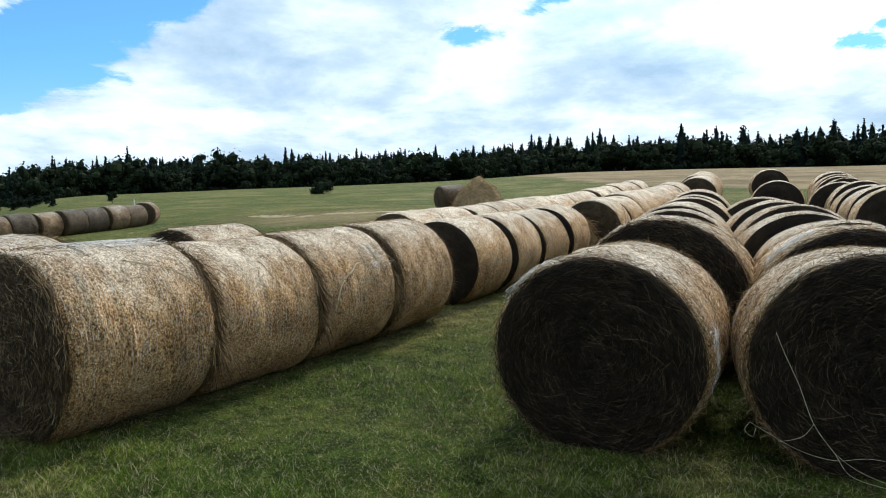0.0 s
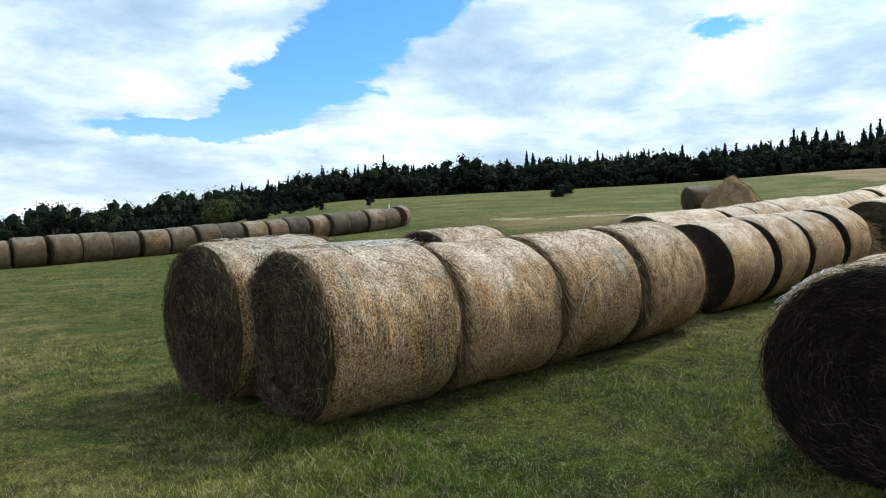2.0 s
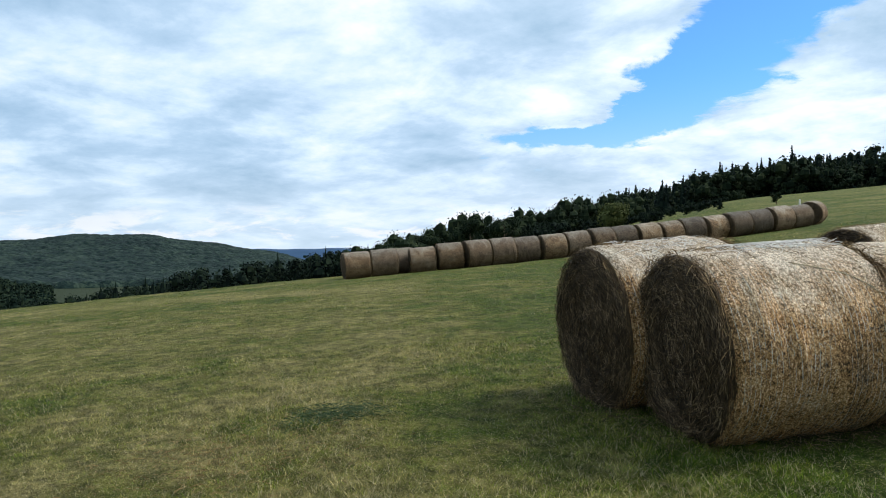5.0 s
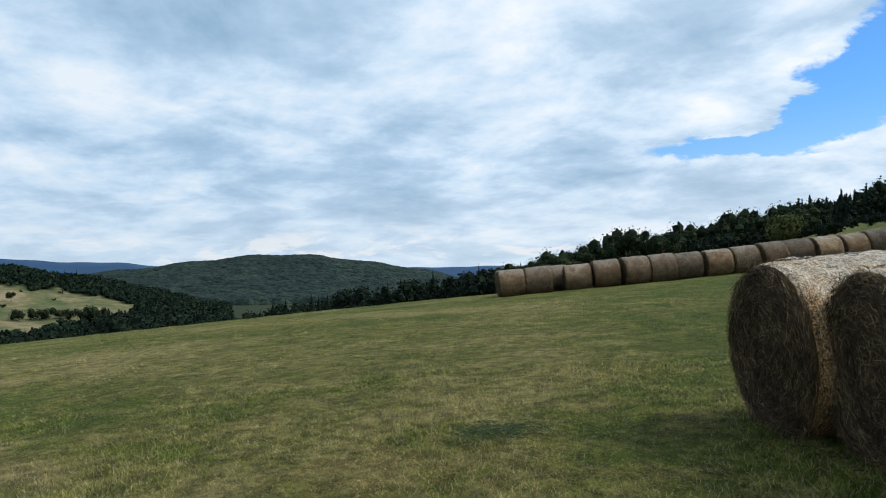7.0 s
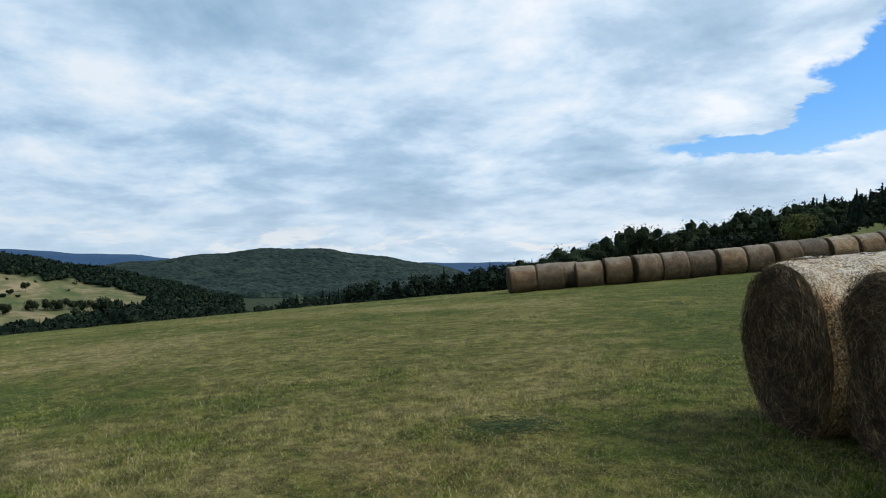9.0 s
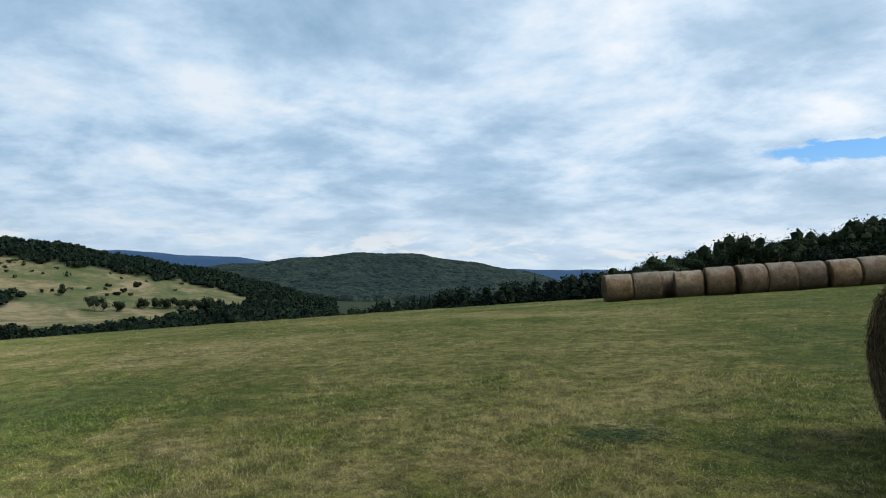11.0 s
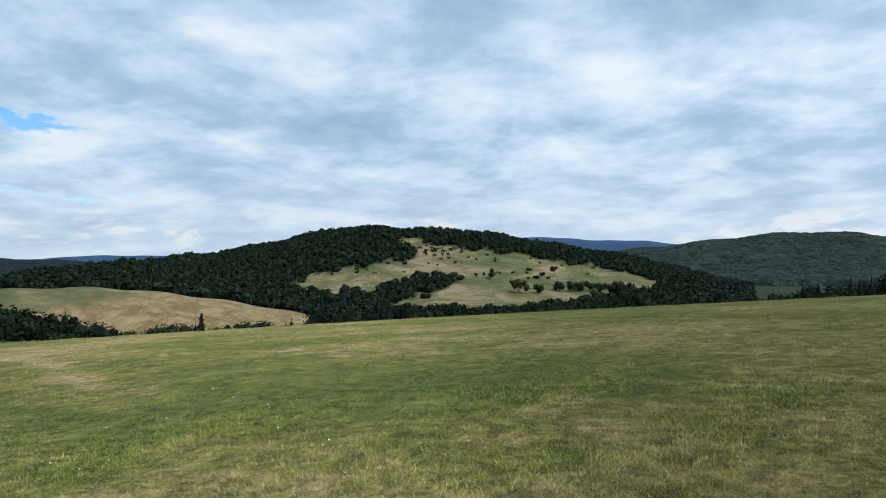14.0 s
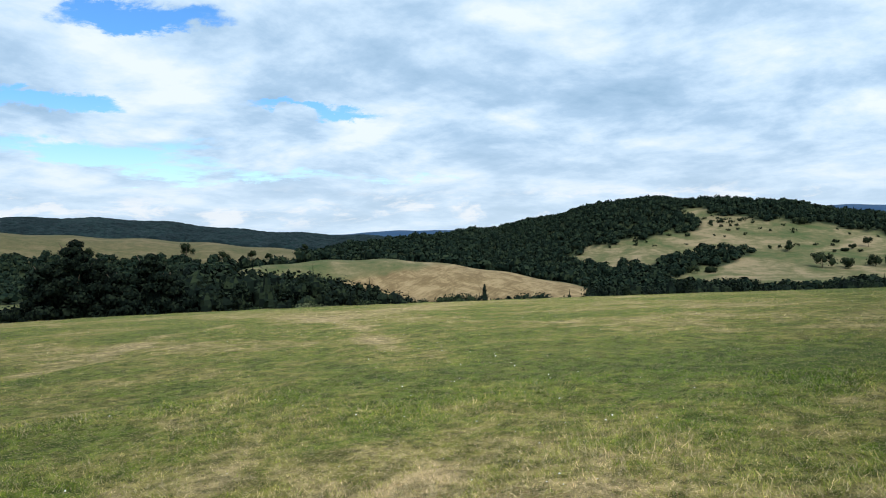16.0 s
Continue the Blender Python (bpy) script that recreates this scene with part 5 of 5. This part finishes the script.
for i, (az, r, ht, wd) in enumerate(((133.4, 112, 3.4, 4.6), (131.6, 110, 2.8, 5.0))):
    willow = tree(*polar(az, r), ht, wd, "broad", 1500, 0.13, 90 + i, "round grey-green willow bush behind the field's edge", name="bush")
    for o in willow.children:
        if o.name.startswith("crown"):
            o.data.materials[0] = WILLOW
BUSHES = [spot(*k, 420) for k in zip(RS.normal(101.6, 2.0, 75), RS.normal(0.55, 0.5, 75))] + [spot(*k, 420) for k in zip(RS.uniform(86, 112, 34), RS.uniform(-1.9, -0.2, 34))]
scatter("scrub", np.array(BUSHES), "broad", 3.4, 4.6, 26, 0.6, 18, "scattered bushes on the pale hillside")


# ---------------------------------------------------------------- far blue hills
def far_ridge(name, r, azs, els, label):
    n = 120
    az = np.linspace(azs[0], azs[-1], n)
    top = 1.7 + r * np.tan(np.radians(eased(az, azs, els))) + 3 * np.sin(az * 0.9) + 1.2 * np.sin(az * 2.3)
    a = np.radians(az)
    verts, faces = [], []
    for k, (dr, f) in enumerate(((-500, 0.0), (-300, 0.45), (-120, 0.85), (0, 1.0), (250, 0.8))):
        for i in range(n):
            q = r + dr
            verts.append((-math.sin(a[i]) * q, math.cos(a[i]) * q, -60 + (top[i] + 60) * f))
    for k in range(4):
        for i in range(n - 1):
            faces.append((k * n + i, k * n + i + 1, (k + 1) * n + i + 1, (k + 1) * n + i))
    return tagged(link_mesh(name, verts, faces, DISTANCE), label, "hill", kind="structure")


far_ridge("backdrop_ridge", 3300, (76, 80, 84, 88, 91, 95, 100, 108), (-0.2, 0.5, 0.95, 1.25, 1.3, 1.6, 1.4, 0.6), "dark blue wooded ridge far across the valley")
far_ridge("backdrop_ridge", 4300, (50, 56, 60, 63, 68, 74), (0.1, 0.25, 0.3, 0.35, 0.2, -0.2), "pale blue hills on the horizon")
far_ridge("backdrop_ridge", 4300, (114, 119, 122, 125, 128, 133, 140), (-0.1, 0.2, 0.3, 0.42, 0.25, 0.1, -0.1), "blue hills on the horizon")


# ---------------------------------------------------------------- grass
def sward(name, seed, n, r0, r1, az0, az1, tall, wide, label):
    """Mown grass: bent three-cornered blades, thicker near the camera's way."""
    rs = np.random.RandomState(seed)
    az = np.radians(rs.uniform(az0, az1, n))
    r = np.exp(rs.uniform(np.log(r0), np.log(r1), n))
    x, y = -np.sin(az) * r, np.cos(az) * r
    # tufts draw the blades together
    lot = n // 5
    twin = rs.randint(0, lot, n)
    close = (np.arange(n) >= lot) & (rs.uniform(0, 1, n) < 0.6)
    x = np.where(close, x[twin] + rs.normal(0, 0.022, n), x)
    y = np.where(close, y[twin] + rs.normal(0, 0.022, n), y)
    # few blades stand where the soil is bare
    keep = land_use(x, y, terrain(x, y))[0] < rs.uniform(0.05, 1.0, n)
    x, y = x[keep], y[keep]
    n = len(x)
    r = np.hypot(x, y)
    z = terrain(x, y) + swell(x, y) - 0.008
    grow = 0.55 + 0.9 * (0.5 + 0.25 * np.sin(x * 1.7 + 1.1 * np.sin(y * 1.3)) + 0.25 * np.sin(y * 2.3 + x))
    ht = tall * rs.uniform(0.4, 1.35, n) * grow
    a = rs.uniform(0, 2 * np.pi, n)
    lean = rs.uniform(0.3, 2.0, n) * ht
    d = np.stack([np.cos(a), np.sin(a)], 1)
    side = np.stack([-np.sin(a), np.cos(a)], 1) * (wide * rs.uniform(0.6, 1.4, n) * np.maximum(1, r / 7.0))[:, None]
    base = np.stack([x, y], 1)
    V = np.zeros((n, 3, 3), np.float32)
    V[:, 0, :2], V[:, 1, :2], V[:, 2, :2] = base - side, base + side, base + d * lean[:, None]
    V[:, 0, 2], V[:, 1, 2], V[:, 2, 2] = z, z, z + ht * rs.uniform(0.6, 1.0, n)
    me = corners_to_mesh(name, V, GRASS)
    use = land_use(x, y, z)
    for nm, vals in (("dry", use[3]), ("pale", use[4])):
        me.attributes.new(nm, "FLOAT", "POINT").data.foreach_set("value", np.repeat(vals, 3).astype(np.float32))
    return tagged(new(name, me), label, "grass", kind="stuff")


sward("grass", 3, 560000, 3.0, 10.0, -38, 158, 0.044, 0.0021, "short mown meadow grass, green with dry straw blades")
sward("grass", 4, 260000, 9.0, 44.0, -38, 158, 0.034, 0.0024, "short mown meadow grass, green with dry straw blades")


# ---------------------------------------------------------------- loose hay
def hay_heap(x, y, wide, tall, seed, label, steep=1.5, stalks=2600):
    """A fallen-apart bale: a lumpy mound with stalks sticking out all over."""
    rnd = random.Random(seed)
    verts, faces = [], []
    na, nr = 48, 16
    off = Vector((seed * 3.1, 1.7, 0))

    def place(q, a):
        n1 = noise.noise(Vector((math.cos(a) * q * 2, math.sin(a) * q * 2, 0)) + off)
        rr = wide * 0.5 * q * (1 + 0.25 * n1)
        zz = tall * (1 - q ** steep) * (1 + 0.25 * noise.noise(Vector((math.cos(a) * q * 3, math.sin(a) * q * 3, 5)) + off))
        px, py = x + rr * math.cos(a), y + rr * math.sin(a)
        return Vector((px, py, h(px, py) + max(zz, 0) - 0.03))

    for i in range(nr):
        for k in range(na):
            verts.append(tuple(place(1 - i / nr, 2 * math.pi * k / na)))
    verts.append(tuple(place(0, 0)))
    for i in range(nr - 1):
        for k in range(na):
            p, q = i * na + k, i * na + (k + 1) % na
            faces.append((p, q, q + na, p + na))
    for k in range(na):
        faces.append(((nr - 1) * na + k, (nr - 1) * na + (k + 1) % na, len(verts) - 1))
    ob = new("hay_heap")
    body = new("mound", make_mesh("mound", (verts, faces), HAY_MOUND))
    body.parent = ob
    sv, sf = [], []
    for _ in range(stalks):
        q, a = math.sqrt(rnd.random()) * 1.05, rnd.uniform(0, 2 * math.pi)
        p = place(min(q, 1), a)
        d = Vector((rnd.gauss(0, 0.6) + 0.5 * math.cos(a), rnd.gauss(0, 0.6) + 0.5 * math.sin(a), rnd.gauss(-0.25, 0.5))).normalized()
        ln = rnd.uniform(0.08, 0.30)
        blade(sv, sf, [p - d * 0.2 * ln, p + d * 0.4 * ln + Vector((0, 0, 0.02)), p + d * 0.8 * ln - Vector((0, 0, 0.05 * ln))], rnd.uniform(0.003, 0.006))
    st = new("loose_straw", make_mesh("loose_straw", (sv, sf), HAY))
    st.parent = ob
    return tagged(ob, label, "hay heap")


HAY_MOUND = straw_material("heaped_hay", (0.10, 0.064, 0.030), (0.29, 0.190, 0.092), (0.50, 0.365, 0.205))
hay_heap(2.0, 35.5, 2.8, 1.5, 3, "brown heap of loose hay beside a bale on the meadow", 2.1, 3000)
bale(0.62, 36.7, -62, 2, "weathered grey round hay bale beside a heap of hay", size=0.95)
hay_heap(3.0, 15.05, 1.15, 0.92, 5, "slumped burst hay bale in the long row", 2.2, 2400)


def litter(name, spots, n, spread, seed, label, mat, long=(0.05, 0.2), thick=0.0016):
    """Stalks lying on the grass."""
    rnd = random.Random(seed)
    verts, faces = [], []
    for _ in range(n):
        x0, y0 = rnd.choice(spots)
        x, y = x0 + rnd.gauss(0, spread), y0 + rnd.gauss(0, spread)
        a, ln = rnd.uniform(0, 6.28), rnd.uniform(*long)
        d = Vector((math.cos(a), math.sin(a), 0)) * ln * 0.5
        z = h(x, y) + float(swell(x, y)) + rnd.uniform(0.012, 0.045)
        p = Vector((x, y, z))
        blade(verts, faces, [p - d, p + Vector((0, 0, rnd.uniform(0, 0.02))), p + d + Vector((0, 0, rnd.uniform(-0.02, 0.01)))], thick)
    return tagged(new(name, make_mesh(name, (verts, faces), mat)), label, "straw litter", kind="stuff")


def line_spots(x0, y0, x1, y1, n):
    return [(x0 + (x1 - x0) * i / (n - 1), y0 + (y1 - y0) * i / (n - 1)) for i in range(n)]


litter("straw_litter", line_spots(-2.1, 4.9, 0.8, 10.2, 30), 1300, 0.10, 11, "loose straw along the foot of the bales", STRAW, (0.03, 0.12), 0.0013)
litter("straw_litter", line_spots(-3.9, 5.0, -2.5, 4.5, 10), 260, 0.13, 12, "loose straw along the foot of the bales", STRAW, (0.03, 0.12), 0.0013)
litter("straw_litter", line_spots(0.7, 4.4, 3.0, 3.5, 14), 260, 0.14, 13, "loose straw along the foot of the bales", STRAW, (0.03, 0.12), 0.0013)
litter("straw_litter", [polar(a_deg, 38.5 + 0.45 * (a_deg - 6)) for a_deg in (2, 2.6, 3.2, 3.8, 4.4, 5, 5.6, 6.2, 6.8, 7.4, 8, 8.6)], 1100, 0.16, 16, "thin line of raked hay on the meadow", CORD, (0.1, 0.3), 0.006)
litter("straw_litter", [polar(a_deg, r_far) for a_deg, r_far in ((12.0, 40.5), (13.0, 41.5), (14.0, 43.0), (10.5, 39.0))], 500, 0.30, 17, "thin line of raked hay on the meadow", CORD, (0.1, 0.3), 0.006)
litter("cut_grass", line_spots(-5.15, 3.75, -5.35, 3.35, 5), 420, 0.17, 14, "small dark clump of cut green grass on the meadow", CLUMP, (0.05, 0.16), 0.0022)
litter("straw_litter", [polar(rnd_a, rnd_r) for rnd_a, rnd_r in ((62, 5.4), (64, 5.8), (66, 5.2), (98, 4.2), (110, 4.3), (118, 4.1), (124, 4.6), (104, 3.9))], 1600, 0.45, 15, "dry mown stalks on the meadow", HAY, (0.04, 0.12), 0.0013)


def flowers(n, seed):
    rs = np.random.RandomState(seed)
    az, r = np.radians(rs.normal(122, 12, n)), rs.uniform(5, 24, n)
    x, y = -np.sin(az) * r, np.cos(az) * r
    z = terrain(x, y) + rs.uniform(0.05, 0.12, n)
    c = np.stack([x, y, z], 1)
    return tagged(new("white_flowers", quads_to_mesh("white_flowers", leaf_quads(rs, c, np.tile([0, 0, 1.0], (n, 1)), 0.010), PETAL)),
                  "tiny white flowers scattered in the meadow", "flowers", kind="stuff")


flowers(240, 5)
